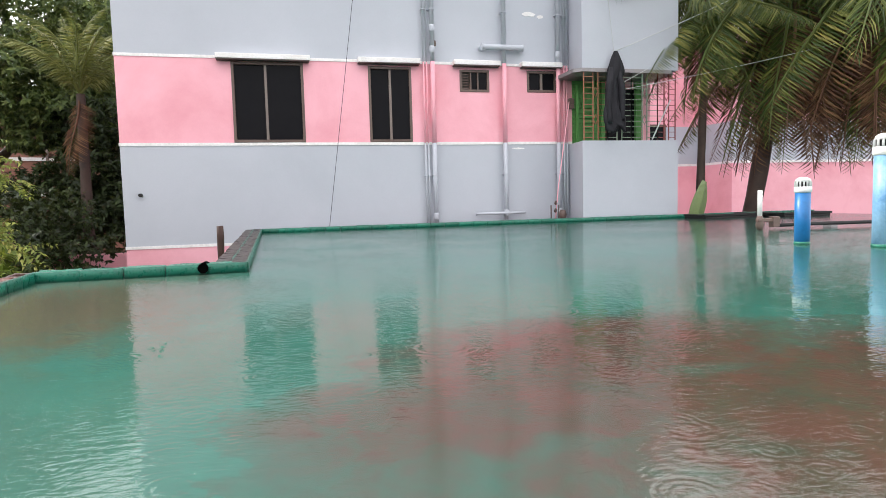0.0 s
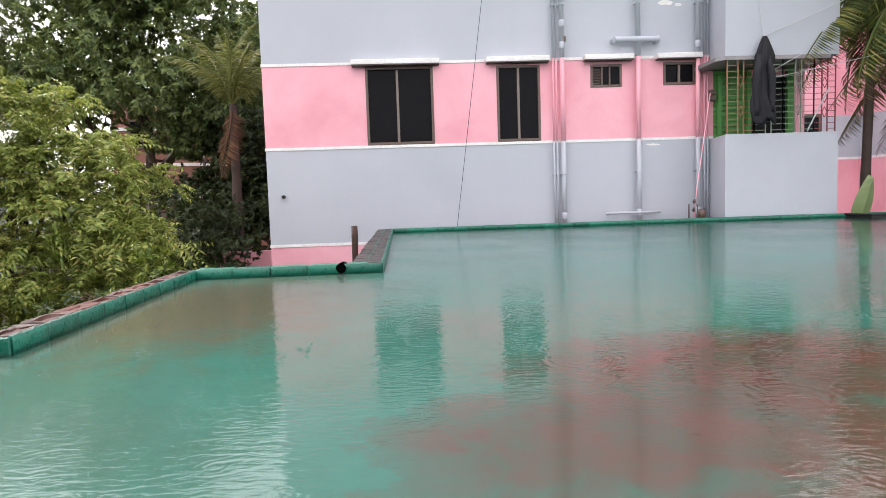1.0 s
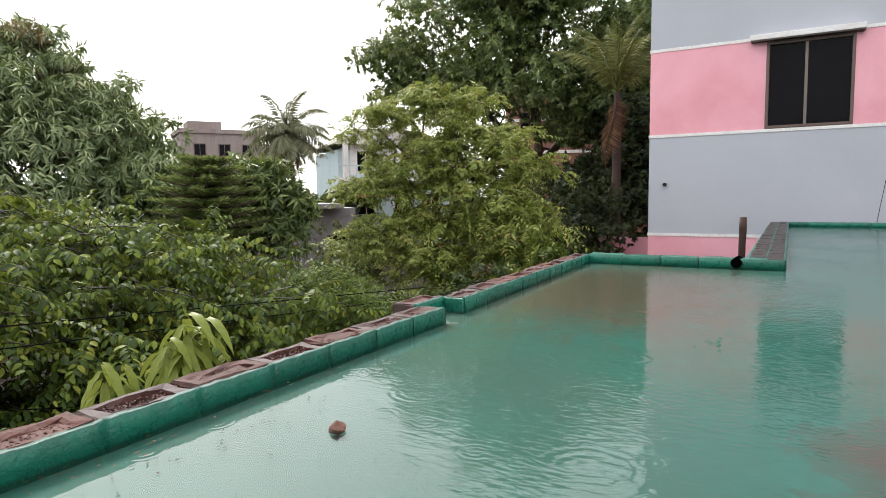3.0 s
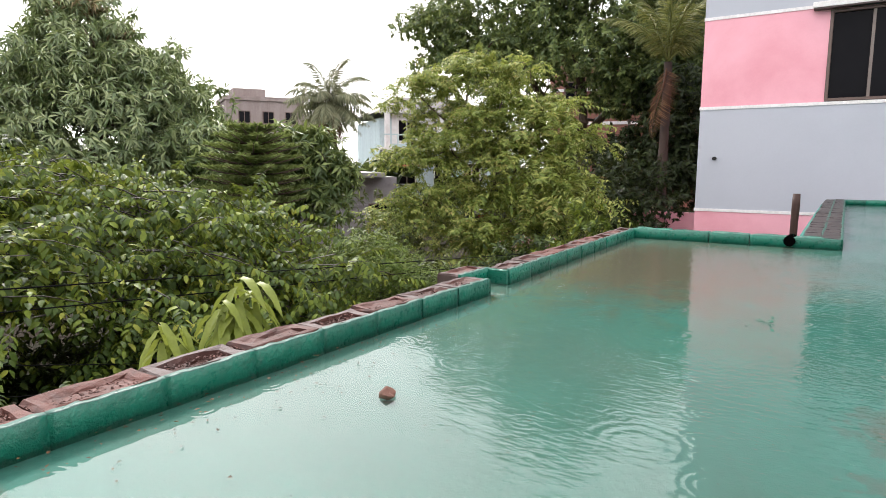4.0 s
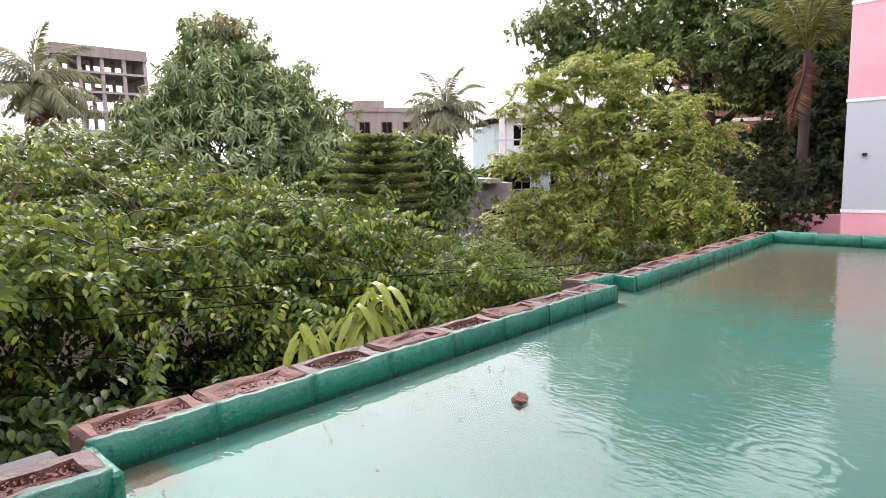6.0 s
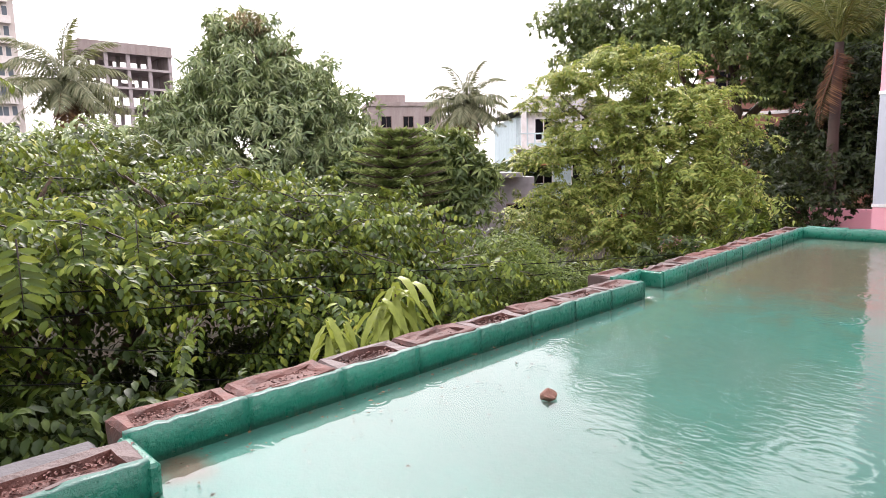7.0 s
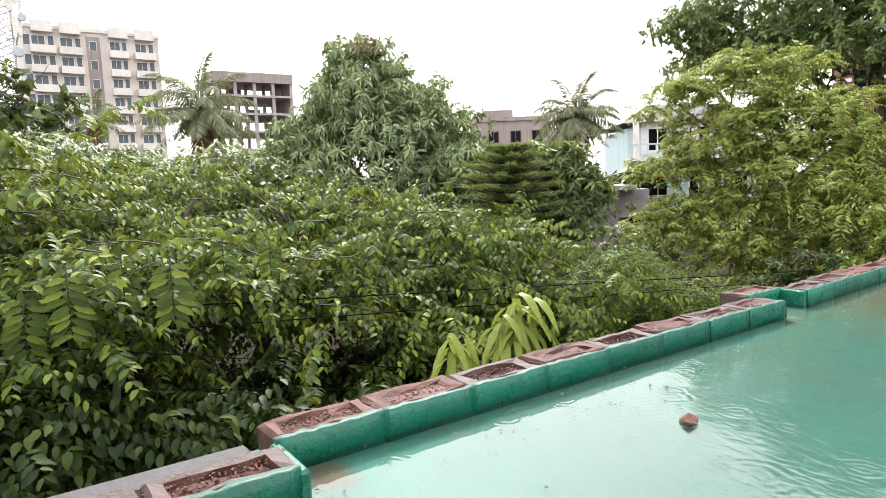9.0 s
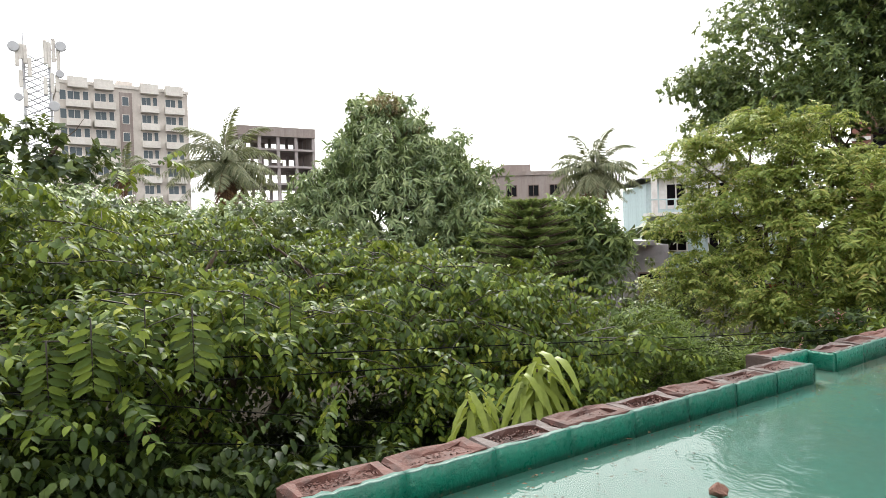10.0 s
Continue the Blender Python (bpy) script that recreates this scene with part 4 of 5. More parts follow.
# yellow-green tree
yel = blobs_at([(35.6, 11.3, 7.4, 0.42, 0.2), (37.6, 11.2, 5.6, 0.3, 0.18), (31, 11.4, 9.2, 0.42, 0.22), (33, 11.4, 7.6, 0.4, 0.25), (26.4, 11.5, 8.6, 0.4, 0.22), (28.8, 11.5, 7.4, 0.5, 0.3), (24, 11.4, 5.4, 0.42, 0.26), (27, 11.3, 5.0, 0.5, 0.3), (30.5, 11.2, 4.6, 0.5, 0.3), (34.4, 11.2, 4.2, 0.4, 0.26), (21.6, 11.2, 2.6, 0.4, 0.2), (24.6, 11.2, 2.0, 0.5, 0.3), (28, 11.1, 1.6, 0.55, 0.32), (32.2, 11.1, 1.4, 0.55, 0.32), (36.6, 11, 0.6, 0.45, 0.28), (22.6, 11, -1.6, 0.45, 0.28), (26, 10.9, -2, 0.5, 0.3), (30, 10.9, -2, 0.5, 0.3), (34, 10.8, -2.8, 0.55, 0.3), (37.4, 10.6, -4.4, 0.45, 0.26), (24.5, 10.7, -5, 0.55, 0.3), (32, 10.5, -6, 0.6, 0.3), (29, 10.8, -6.5, 0.55, 0.3)])
slender = thing("tree", g_at(28.5, 11.3), "slender tree with light yellow-green pinnate leaves", "tree")
tree_wood(slender, g_at(28.5, 11.3), polar(28.5, 11.3, z=-1.0), [polar(31, 11.4, 8), polar(35.4, 11.3, 6), polar(25, 11.4, 6), polar(28, 11.3, 6), polar(23, 11.2, 1), polar(33, 11, 0), polar(36, 10.8, -3)], 0.075)
P, D, lines = branchlets(yel, 850, 0.42, 7, 0.25)
crown("crown", sprigs_pinnate(P, D, 0.2, 6, 0.06, 0.46, 0.4), L_YELLOW, slender)
twigs(lines, 0.006, slender)
P, D = crown_points(blobs_at([(23.5, 10.9, 2.5, 0.7, 0.5), (25, 10.7, -1, 0.8, 0.6), (22.5, 10.7, -3, 0.7, 0.5), (28, 10.4, -8, 0.8, 0.4)]), 420)
crown("feather_leaves", sprigs_pinnate(P, D, 0.5, 9, 0.11, 0.3, 0.35), L_YELLOW, slender, "drooping feathered leaves")
# big dark tree
big = blobs_at([(22, 20, 16, 2.6, 1.6), (27, 20, 14, 2.4, 1.7), (31.5, 20, 11, 1.7, 1.3), (18, 20, 13, 2.4, 1.8), (22, 19, 9, 2.6, 1.6), (28, 20, 9, 2.0, 1.4), (17, 20, 7.5, 1.8, 1.2), (14, 21, 10, 2.0, 1.8), (33.8, 20.5, 8, 0.9, 0.8), (24, 20.5, 19, 2.2, 1.3), (10, 24, 12, 3.0, 2.4), (7, 26, 8, 3, 2.6), (13, 20, 6.5, 1.6, 1.2)])
tree("large dark broad-leaved tree behind the gardens", g_at(21, 20.5), polar(21, 20.5, z=1.0), [polar(23, 20, 15), polar(28, 20, 12), polar(33, 20, 9), polar(17, 20, 12), polar(22, 19.5, 9)], 0.26, big, 15000, lambda P, D: sprigs_rosette(P, D, 9, 0.185, 0.42), L_BIG, shell=0.3)


def bush(label, rows, n, sprig, material, base, name="bush", category="bush", shell=0.4, r0=0.03):
    b = blobs_at(rows)
    c = Vector(b[0][:3])
    return tree(label, base, (c.x, c.y, max(GROUND + 0.4, c.z - 0.5)), [Vector(q[:3]) for q in b[:3]], r0, b, n, sprig, material, name, category, shell)


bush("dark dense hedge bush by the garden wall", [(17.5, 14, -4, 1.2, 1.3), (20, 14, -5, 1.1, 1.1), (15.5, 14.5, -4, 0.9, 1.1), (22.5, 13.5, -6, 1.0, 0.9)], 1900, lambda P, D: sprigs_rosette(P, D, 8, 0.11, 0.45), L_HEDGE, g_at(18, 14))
bush("thicket beside the house corner, leaves coloured dark for shade", [(14, 18, 1, 1.2, 1.3), (12.5, 19, 4, 1.7, 1.4), (13, 18, -3, 1.5, 1.2), (17, 19, 0, 1.4, 1.2), (10, 19, 0, 1.6, 1.6)], 3200, lambda P, D: sprigs_rosette(P, D, 8, 0.17, 0.42), L_HEDGE, g_at(14, 18), "shrub", "shrub")
bush("shrub with upright oval leaves", [(20.3, 8, -6, 0.32, 0.35), (19, 8.3, -8, 0.35, 0.3), (22.5, 8, -9, 0.4, 0.3)], 110, lambda P, D: sprigs_rosette(P, D, 8, 0.12, 0.42, 0.15, 0.9), L_NEAR, g_at(20.5, 8))
bush("feathery bright green bush", [(41, 6.6, -9, 0.62, 0.32), (37, 7, -11, 0.6, 0.32), (45, 6.4, -13, 0.6, 0.35), (34, 7, -12, 0.5, 0.3)], 3300, lambda P, D: sprigs_pinnate(P, D, 0.16, 7, 0.03, 0.5, 0.2), L_FINE, g_at(40, 6.8))
# these shrubs also take the leaf colour darkened for shade
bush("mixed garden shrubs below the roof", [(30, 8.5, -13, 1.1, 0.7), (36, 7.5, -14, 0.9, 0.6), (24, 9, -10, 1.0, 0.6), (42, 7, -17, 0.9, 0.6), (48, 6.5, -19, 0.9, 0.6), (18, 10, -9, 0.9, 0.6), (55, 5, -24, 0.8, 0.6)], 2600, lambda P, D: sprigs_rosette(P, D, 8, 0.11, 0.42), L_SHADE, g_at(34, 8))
bush("leafy garden bushes behind the fruit tree", [(46, 12, -5, 1.4, 0.8), (40, 12.5, -8, 1.2, 0.7), (36, 13.5, -6, 1.2, 0.9), (56, 9, -8, 1.3, 0.8), (70, 9, -3, 1.6, 0.8), (80, 9.5, -2, 1.8, 0.9), (90, 9.5, -2, 1.8, 0.9), (99, 9, -2, 1.8, 0.9)], 2600, lambda P, D: sprigs_rosette(P, D, 7, 0.14, 0.42), L_DARK, g_at(60, 10))
bush("thorny bush with pink flowers under the trees", [(84.8, 4.4, -15, 0.18, 0.12)], 14, lambda P, D: sprigs_rosette(P, D, 6, 0.05, 0.7), leaf_mat("pink bracts", (0.2, 0.035, 0.06), (0.3, 0.06, 0.1), (0.42, 0.15, 0.19)), g_at(84.8, 4.6))
tree("open-branched almond tree with large round leaves", g_at(91, 13), polar(91, 13, z=0), [polar(89, 13, 8.5), polar(92.5, 13, 6), polar(87, 13, 5)], 0.09, blobs_at([(89.5, 13, 9.2, 0.4, 0.2), (91, 13, 7.4, 0.6, 0.22), (87.3, 13, 7.6, 0.45, 0.2), (93.5, 13, 9, 0.7, 0.3), (88.5, 13, 5.8, 0.7, 0.25), (91.5, 13, 5.2, 1.0, 0.3), (93, 13, 3, 1.4, 0.5)]), 330, lambda P, D: sprigs_rosette(P, D, 7, 0.2, 0.6, 0.3), L_DARK)


# layered conifer
def conifer(base, top, levels):
    t = thing("conifer", base, "small conifer with flat layers of feathery branches", "tree")
    part("trunk", pipe_mesh(wobbly(base, top, 5, 0.02), [0.07, 0.06, 0.05, 0.035, 0.02, 0.008], 8), M_BARK, t)
    for z, r in levels:
        P, A, N, Ln = [], [], [], []
        for i in range(9):
            bm = bmesh.new()
            th = i * 2 * math.pi / 9 + z * 7
            e = Vector((top.x + r * math.cos(th), top.y + r * math.sin(th), z + 0.06))
            s = Vector((top.x, top.y, z - 0.05))
            tube(bm, [s, s.lerp(e, 0.5) + Vector((0, 0, -0.03)), e], [0.014, 0.01, 0.004], 5)
            part("branch", bm, M_BARK, t)
            for k in range(26):
                u = 0.15 + 0.85 * k / 26
                c = s.lerp(e, u)
                w = (e - s).normalized()
                sd = Vector((-w.y, w.x, 0))
                for sg in (-1, 1):
                    for _ in range(2):
                        P.append(c), A.append((sd * sg * random.uniform(0.5, 1) + w * 0.6 + Vector((0, 0, random.uniform(-0.15, 0.9)))).normalized()), N.append((random.uniform(-0.8, 0.8), random.uniform(-0.8, 0.8), 1)), Ln.append(0.19 * (1.15 - u * 0.7) * random.uniform(0.6, 1.1))
        V, F = leaf_arrays(np.array([tuple(p) for p in P]), np.array([tuple(a) for a in A]), np.array(N, float), np.array(Ln), 0.16)
        mesh_arrays("needles", V, F, L_CONIFER, t)


conifer(g_at(50, 8.3), polar(50, 8.3, 3.4), [(0.05, 0.7), (0.18, 0.74), (0.31, 0.7), (0.44, 0.72), (0.57, 0.64), (0.7, 0.58), (0.82, 0.46), (0.93, 0.3)])


# palms
def frond_mesh(L, leaflet, material, bend=1.0, hang=0.5, n=34, seed=1, wide=0.075):
    """One feather frond along +x, arching down."""
    r = random.Random(seed)
    bm = bmesh.new()
    pts = []
    x = z = 0.0
    a = 0.25
    for i in range(13):
        pts.append(Vector((x, 0.03 * math.sin(i * 0.6 + seed), z)))
        x += L / 12 * math.cos(a)
        z += L / 12 * math.sin(a)
        a -= bend * 0.13 * (0.5 + i / 10)
    tube(bm, pts, [0.022 * (1 - i / 13.5) * max(L, 1) ** 0.5 for i in range(13)], 5)
    me = bpy.data.meshes.new("frond")
    P, A, N, Ln = [], [], [], []
    for k in range(n):
        u = 0.12 + 0.86 * k / n
        f = u * 12
        i = min(int(f), 11)
        c = pts[i].lerp(pts[i + 1], f - i)
        w = (pts[i + 1] - pts[i]).normalized()
        for sg in (-1, 1):
            d = Vector((0, sg, 0)) + w * (0.45 + 0.5 * u) + Vector((0, 0, -hang * r.uniform(0.5, 1.5)))
            P.append(tuple(c)), A.append(tuple(d.normalized())), N.append((0.2, 0, 1)), Ln.append(leaflet * math.sin(math.pi * min(1, 0.22 + 0.72 * u)) * r.uniform(0.8, 1.15))
    V, F = leaf_arrays(np.array(P), np.array(A), np.array(N, float), np.array(Ln), wide, 0.02, 0.22)
    vs = [bm.verts.new(v) for v in V]
    for f in F:
        bm.faces.new([vs[i] for i in f])
    bm.to_mesh(me)
    bm.free()
    me.materials.append(material)
    return me


def palm(label, base, top, r0, L, leaflet, count, dry=3, lean=0.0, seed=1, low=-60, high=75, first=0, material=None, wide=0.08, arch=1.0):
    r = random.Random(seed)
    t = thing("palm_tree", base, label, "palm tree", "palm trees")
    base, top = Vector(base), Vector(top)
    pts = [base.lerp(top, i / 14) + Vector((lean * math.sin(math.pi * i / 14), 0, 0)) for i in range(15)]
    bm = bmesh.new()
    tube(bm, pts, [r0 * (1.25 - 0.5 * i / 14) * (1.06 if i % 2 else 0.97) for i in range(15)], 12)
    part("trunk", bm, M_PALMBARK, t)
    green = [frond_mesh(L * s, leaflet, material or L_PALM, b * arch, h, n=52, seed=seed + i, wide=wide) for i, (s, b, h) in enumerate(((1.0, 1.15, 0.9), (0.95, 1.05, 1.1), (1.0, 0.6, 1.0), (0.9, 0.15, 0.6)))]
    brown = [frond_mesh(L * 0.9, leaflet, L_DRY, 0.12, 0.5, n=46, seed=seed + 9, wide=wide)]
    inv = Matrix.Translation(-base)
    for i in range(count + dry):
        isdry = i >= count
        el = r.uniform(-89, -66) if isdry else high + (low - high) * (i / max(1, count - 1)) ** 0.65 + r.uniform(-8, 8)
        az = first + i * 137.5 + r.uniform(-12, 12)
        ob = new("frond", brown[0] if isdry else green[0 if el > 40 else 1 if el > 5 else 2 if el > -35 else 3])
        ob.parent, ob.matrix_parent_inverse = t, inv
        ob.matrix_basis = Matrix.Translation(top) @ Matrix.Rotation(radians(az), 4, "Z") @ Matrix.Rotation(radians(-el), 4, "Y") @ Matrix.Rotation(radians(r.uniform(-25, 25)), 4, "X")
        if isdry:
            ob["label"] = "dry brown hanging frond"
    return t


palm("coconut palm with a brown trunk at the house corner", g_at(14.4, 15), polar(14.2, 15, 8.6), 0.115, 2.0, 0.38, 15, 1, seed=3, low=35, high=89, wide=0.08, arch=0.75, material=L_CORNERPALM)
# distance haze is put into these paler, greyer leaflets
L_FARPALM = leaf_mat("far palm leaflets paled for haze", (0.09, 0.11, 0.06), (0.165, 0.18, 0.10), (0.28, 0.28, 0.17), None, 0.5, 0.15)
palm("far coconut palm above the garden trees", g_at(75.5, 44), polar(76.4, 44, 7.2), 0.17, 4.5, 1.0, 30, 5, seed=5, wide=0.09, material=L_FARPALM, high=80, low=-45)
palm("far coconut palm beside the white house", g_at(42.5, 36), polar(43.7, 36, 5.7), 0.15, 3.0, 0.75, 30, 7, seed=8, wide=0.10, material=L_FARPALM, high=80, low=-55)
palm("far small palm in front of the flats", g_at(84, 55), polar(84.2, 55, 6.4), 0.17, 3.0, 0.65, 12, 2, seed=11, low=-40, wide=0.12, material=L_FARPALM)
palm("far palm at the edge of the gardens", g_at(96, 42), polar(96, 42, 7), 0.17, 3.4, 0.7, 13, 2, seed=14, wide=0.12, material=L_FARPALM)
palm("tall coconut palm with drooping and dry fronds", polar(-38.9, 15, z=GROUND), polar(-43.6, 15.2, 16.0), 0.17, 4.8, 0.8, 28, 24, seed=21, low=-84, high=50, wide=0.065)
palm("slender palm with a ringed pale trunk", polar(-36.6, 14, z=GROUND), polar(-37.3, 14, 15.5), 0.08, 2.9, 0.6, 20, 2, seed=25, low=-82, high=50, wide=0.065)
palm("coconut palm hanging over the roof edge", polar(-52, 15.5, z=GROUND), polar(-49.5, 14.5, 17.0), 0.17, 4.8, 0.8, 26, 22, seed=29, low=-84, high=50, wide=0.065)
# banana leaf
ban = thing("banana_plant", polar(-37.5, 13, z=GROUND), "banana plant with a broad torn leaf", "plant")
part("stem", pipe_mesh([polar(-37.5, 13, z=GROUND), polar(-37.4, 13, z=-0.6), polar(-37.0, 13, z=-0.1)], [0.12, 0.08, 0.03], 8), L_FINE, ban)
bm = bmesh.new()
for i in range(9):
    c = polar(-36.4 - 0.13 * i, 13, z=-0.35 + 0.125 * i)
    w = 0.16 * math.sin(math.pi * (0.12 + 0.8 * i / 8))
    row = [bm.verts.new(c + Vector((-w, 0.06, 0.05))), bm.verts.new(c + Vector((0, 0, 0))), bm.verts.new(c + Vector((w * 1.1, 0.06, 0.02)))]
    if i:
        for k in (0, 1):
            bm.faces.new((prev[k], prev[k + 1], row[k + 1], row[k]))
    prev = row
part("leaf", bm, L_MANGO, ban)

# young leaves that poke over the parapet
young = thing("sapling", polar(54, 2.6, z=GROUND), "sapling with drooping young yellow-green leaves", "sapling")
for az0, az1, d, z0, z1 in ((51, 50.8, 2.45, -0.5, 0.03), (57, 57.2, 2.35, -0.5, -0.1)):
    part("stem", pipe_mesh([polar(54, 2.6, z=GROUND), polar((az0 + 54) / 2, d + 0.1, z=-1.2), polar(az0, d, z=z0), polar(az1, d, z=z1)], [0.02, 0.015, 0.008, 0.004], 6), M_BARK, young)
P, A, N, Ln = [], [], [], []
for az, d, zt, cnt, ln in ((50.8, 2.45, 0.05, 18, 0.16), (49.4, 2.5, 0.02, 16, 0.15), (52.2, 2.4, -0.02, 16, 0.15), (51.0, 2.4, -0.05, 16, 0.14), (57.2, 2.35, -0.07, 16, 0.13), (55.6, 2.4, -0.1, 12, 0.11)):
    for i in range(cnt):
        th = i * 2.4
        P.append(tuple(polar(az, d, z=zt + 0.04 - 0.014 * i)))
        A.append(tuple(Vector((math.cos(th), math.sin(th), random.uniform(-0.7, 0.5) - 0.03 * i)).normalized()))
        N.append((0.3 * math.cos(th), 0.3 * math.sin(th), 1))
        Ln.append(ln * random.uniform(0.75, 1.1))


def long_leaf(bm, p, a, nrm, ln, w):
    a, nrm = Vector(a), Vector(nrm)
    s = a.cross(nrm).normalized()
    nrm = s.cross(a).normalized()
    prev = None
    for i in range(8):
        u = i / 7
        c = Vector(p) + a * ln * u + Vector((0, 0, -1.05 * ln * u * u))
        ww = w * ln * math.sin(math.pi * (0.06 + 0.93 * u)) ** 0.8
        lift = 0.18 * ww + (0.006 if i % 2 else 0)
        row = [bm.verts.new(c - s * ww + nrm * lift), bm.verts.new(c), bm.verts.new(c + s * ww + nrm * lift)]
        if prev:
            for k in (0, 1):
                bm.faces.new((prev[k], prev[k + 1], row[k + 1], row[k])).smooth = True
        prev = row


for p, a, nn, ln in zip(P, A, N, Ln):
    bm = bmesh.new()
    long_leaf(bm, p, a, nn, ln * 1.1, 0.125)
    part("leaf", bm, L_NEW, young)


# ---------- buildings in the distance ----------
def local_part(name, bm, material, parent, label=""):
    ob = part(name, bm, material)
    ob.parent = parent
    if label:
        ob["label"] = label
    return ob


def site(name, az, d, label, category, turn=0.0, z=GROUND):
    """A building whose front looks towards the roof; x runs along its front, y goes back."""
    p = polar(az, d, z=z)
    ob = new(name)
    ob.location, ob.rotation_euler = p, (0, 0, radians(az + turn))
    return tagged(ob, label, category)


def far_window(parent, x, z, w, h, y=0.0, mat=None, frame=None, bars=1):
    win = new("window")
    win.parent, win.location = parent, (x, y, z)
    t = min(0.09, w * 0.08)
    local_part("frame", boxes((-w / 2 - t, -w / 2, -0.05, 0.04, -t, h + t), (w / 2, w / 2 + t, -0.05, 0.04, -t, h + t), (-w / 2, w / 2, -0.05, 0.04, -t, 0), (-w / 2, w / 2, -0.05, 0.04, h, h + t), *[(-w / 2 + w * (i + 1) / (bars + 1) - t / 3, -w / 2 + w * (i + 1) / (bars + 1) + t / 3, -0.04, 0.03, 0, h) for i in range(bars)]), frame or M_WHITE, win)
    local_part("pane", boxes((-w / 2, w / 2, -0.012, -0.004, 0, h)), mat or M_PANE, win)
    return win


M_CREAM = surface("weathered cream render", (0.55, 0.50, 0.46), (0.42, 0.36, 0.33), 0.8, big=0.15, fine=2, amount=0.6, streak=True)
M_BAND = surface("pale balcony paint", (0.66, 0.62, 0.58), (0.45, 0.40, 0.37), 0.8, big=0.3, fine=3, amount=0.6)
M_BLUEGLASS = glass_mat("blue grey far glass", (0.12, 0.145, 0.165))
# concrete base colour lifted to stand for far haze
M_RAW = surface("raw concrete paled for haze", (0.37, 0.325, 0.325), (0.18, 0.15, 0.14), 0.85, big=0.3, fine=3, amount=0.7)
M_BRICKWALL = surface("exposed red brickwork", (0.29, 0.135, 0.10), (0.2, 0.09, 0.07), 0.8, big=0.4, fine=9, amount=0.7, streak=True)
# stained render, its base colour also lifted for haze
M_BROWNWALL = surface("stained brown render paled for haze", (0.30, 0.25, 0.235), (0.19, 0.14, 0.125), 0.8, big=0.3, fine=4, amount=0.8, streak=True)
M_CYAN = surface("pale turquoise render", (0.55, 0.67, 0.69), (0.40, 0.52, 0.55), 0.7, big=0.5, fine=5, amount=0.6, streak=True)
M_ROOFDARK = surface("dark roof sheet", (0.10, 0.085, 0.08), None, 0.6, streak=True)

# cream block of flats
flats = site("apartment_building", 83.8, 108, "weathered cream apartment block of eight storeys with balconies", "apartment building", turn=8)
TOP = 28.2
flats.scale = (0.86, 1, 1)
local_part("wall", boxes((-10.4, 10.4, 0, 14, 0, TOP)), M_CREAM, flats)
local_part("parapet", boxes((-10.6, 10.6, -0.2, 14.2, TOP, TOP + 0.5)), M_BAND, flats)
local_part("stair_head", boxes((-1.2, 1.4, 2, 7, TOP + 0.5, TOP + 1.6)), M_CREAM, flats)
local_part("stair_strip", boxes((-1.2, 0.9, -0.06, 0.02, 0, TOP - 0.6)), M_BROWNWALL, flats, "stained brown stair strip")
for fl in range(8):
    z = TOP - 3.2 - fl * 2.75
    if z < 6:
        break
    for x, w in ((-7.6, 3.6), (-3.6, 3.4), (3.7, 3.0), (7.9, 3.4)):
        local_part("balcony", boxes((x - w / 2, x + w / 2, -1.0, 0.0, z - 0.3, z + 0.75)), M_BAND, flats, "pale balcony front")
        far_window(flats, x - w * 0.16, z + 0.8, w * 0.5, 1.3, -0.03, M_BLUEGLASS, M_BAND, 1)
        far_window(flats, x + w * 0.34, z + 0.9, w * 0.22, 1.3, -0.03, M_BLUEGLASS, M_BAND, 0)
    far_window(flats, -9.8, z + 0.8, 0.9, 1.4, -0.03, M_BLUEGLASS, M_BAND, 0)
    far_window(flats, -0.2, z + 0.6, 1.0, 1.3, -0.09, M_BLUEGLASS, M_BAND, 0)
for x in (-7.6, -3.6, 3.7, 7.9):
    local_part("roof_balcony", boxes((x - 1.5, x + 1.5, -1.0, 0.0, TOP - 0.6, TOP + 0.9)), M_BAND, flats)

# unfinished frame building
shell_b = site("unfinished_building", 75.2, 108, "unfinished concrete building with open floors and columns", "building", turn=12)
for fl in range(8):
    z = 22.6 - fl * 2.9
    local_part("slab", boxes((0, 13, 0, 12, z - 0.35, z)), M_RAW, shell_b)
    for i in range(5):
        for j in range(3):
            local_part("column", boxes((0.2 + i * 3.1, 0.7 + i * 3.1, 0.2 + j * 5.5, 0.7 + j * 5.5, z - 2.9 if fl < 7 else 0, z - 0.35)), M_RAW, shell_b)
    local_part("rear_wall", boxes((12.7, 13, 0.4, 11.6, z - 2.9 if fl < 7 else 0, z - 0.36)), M_BROWNWALL, shell_b)
for fl in range(4):
    z = 22.6 - fl * 2.9
    for x in (1.0, 4.1, 7.2, 10.3):
        if (fl + int(x)) % 4 == 0:
            local_part("infill_wall", boxes((x, x + 2.2, 7.6, 7.75, z - 2.9, z - 0.9 - 0.5 * (fl % 2))), M_BROWNWALL, shell_b, "rough brick infill wall")
local_part("top_wall", boxes((-0.1, 13.1, -0.15, 0.1, 21.7, 23.3)), M_BROWNWALL, shell_b, "stained brown top wall")
local_part("top_wall", boxes((-0.15, 0.1, 0.1, 12, 21.7, 23.3)), M_BROWNWALL, shell_b)
local_part("top_wall", boxes((12.9, 13.1, 0.1, 12, 21.7, 23.3)), M_BROWNWALL, shell_b)

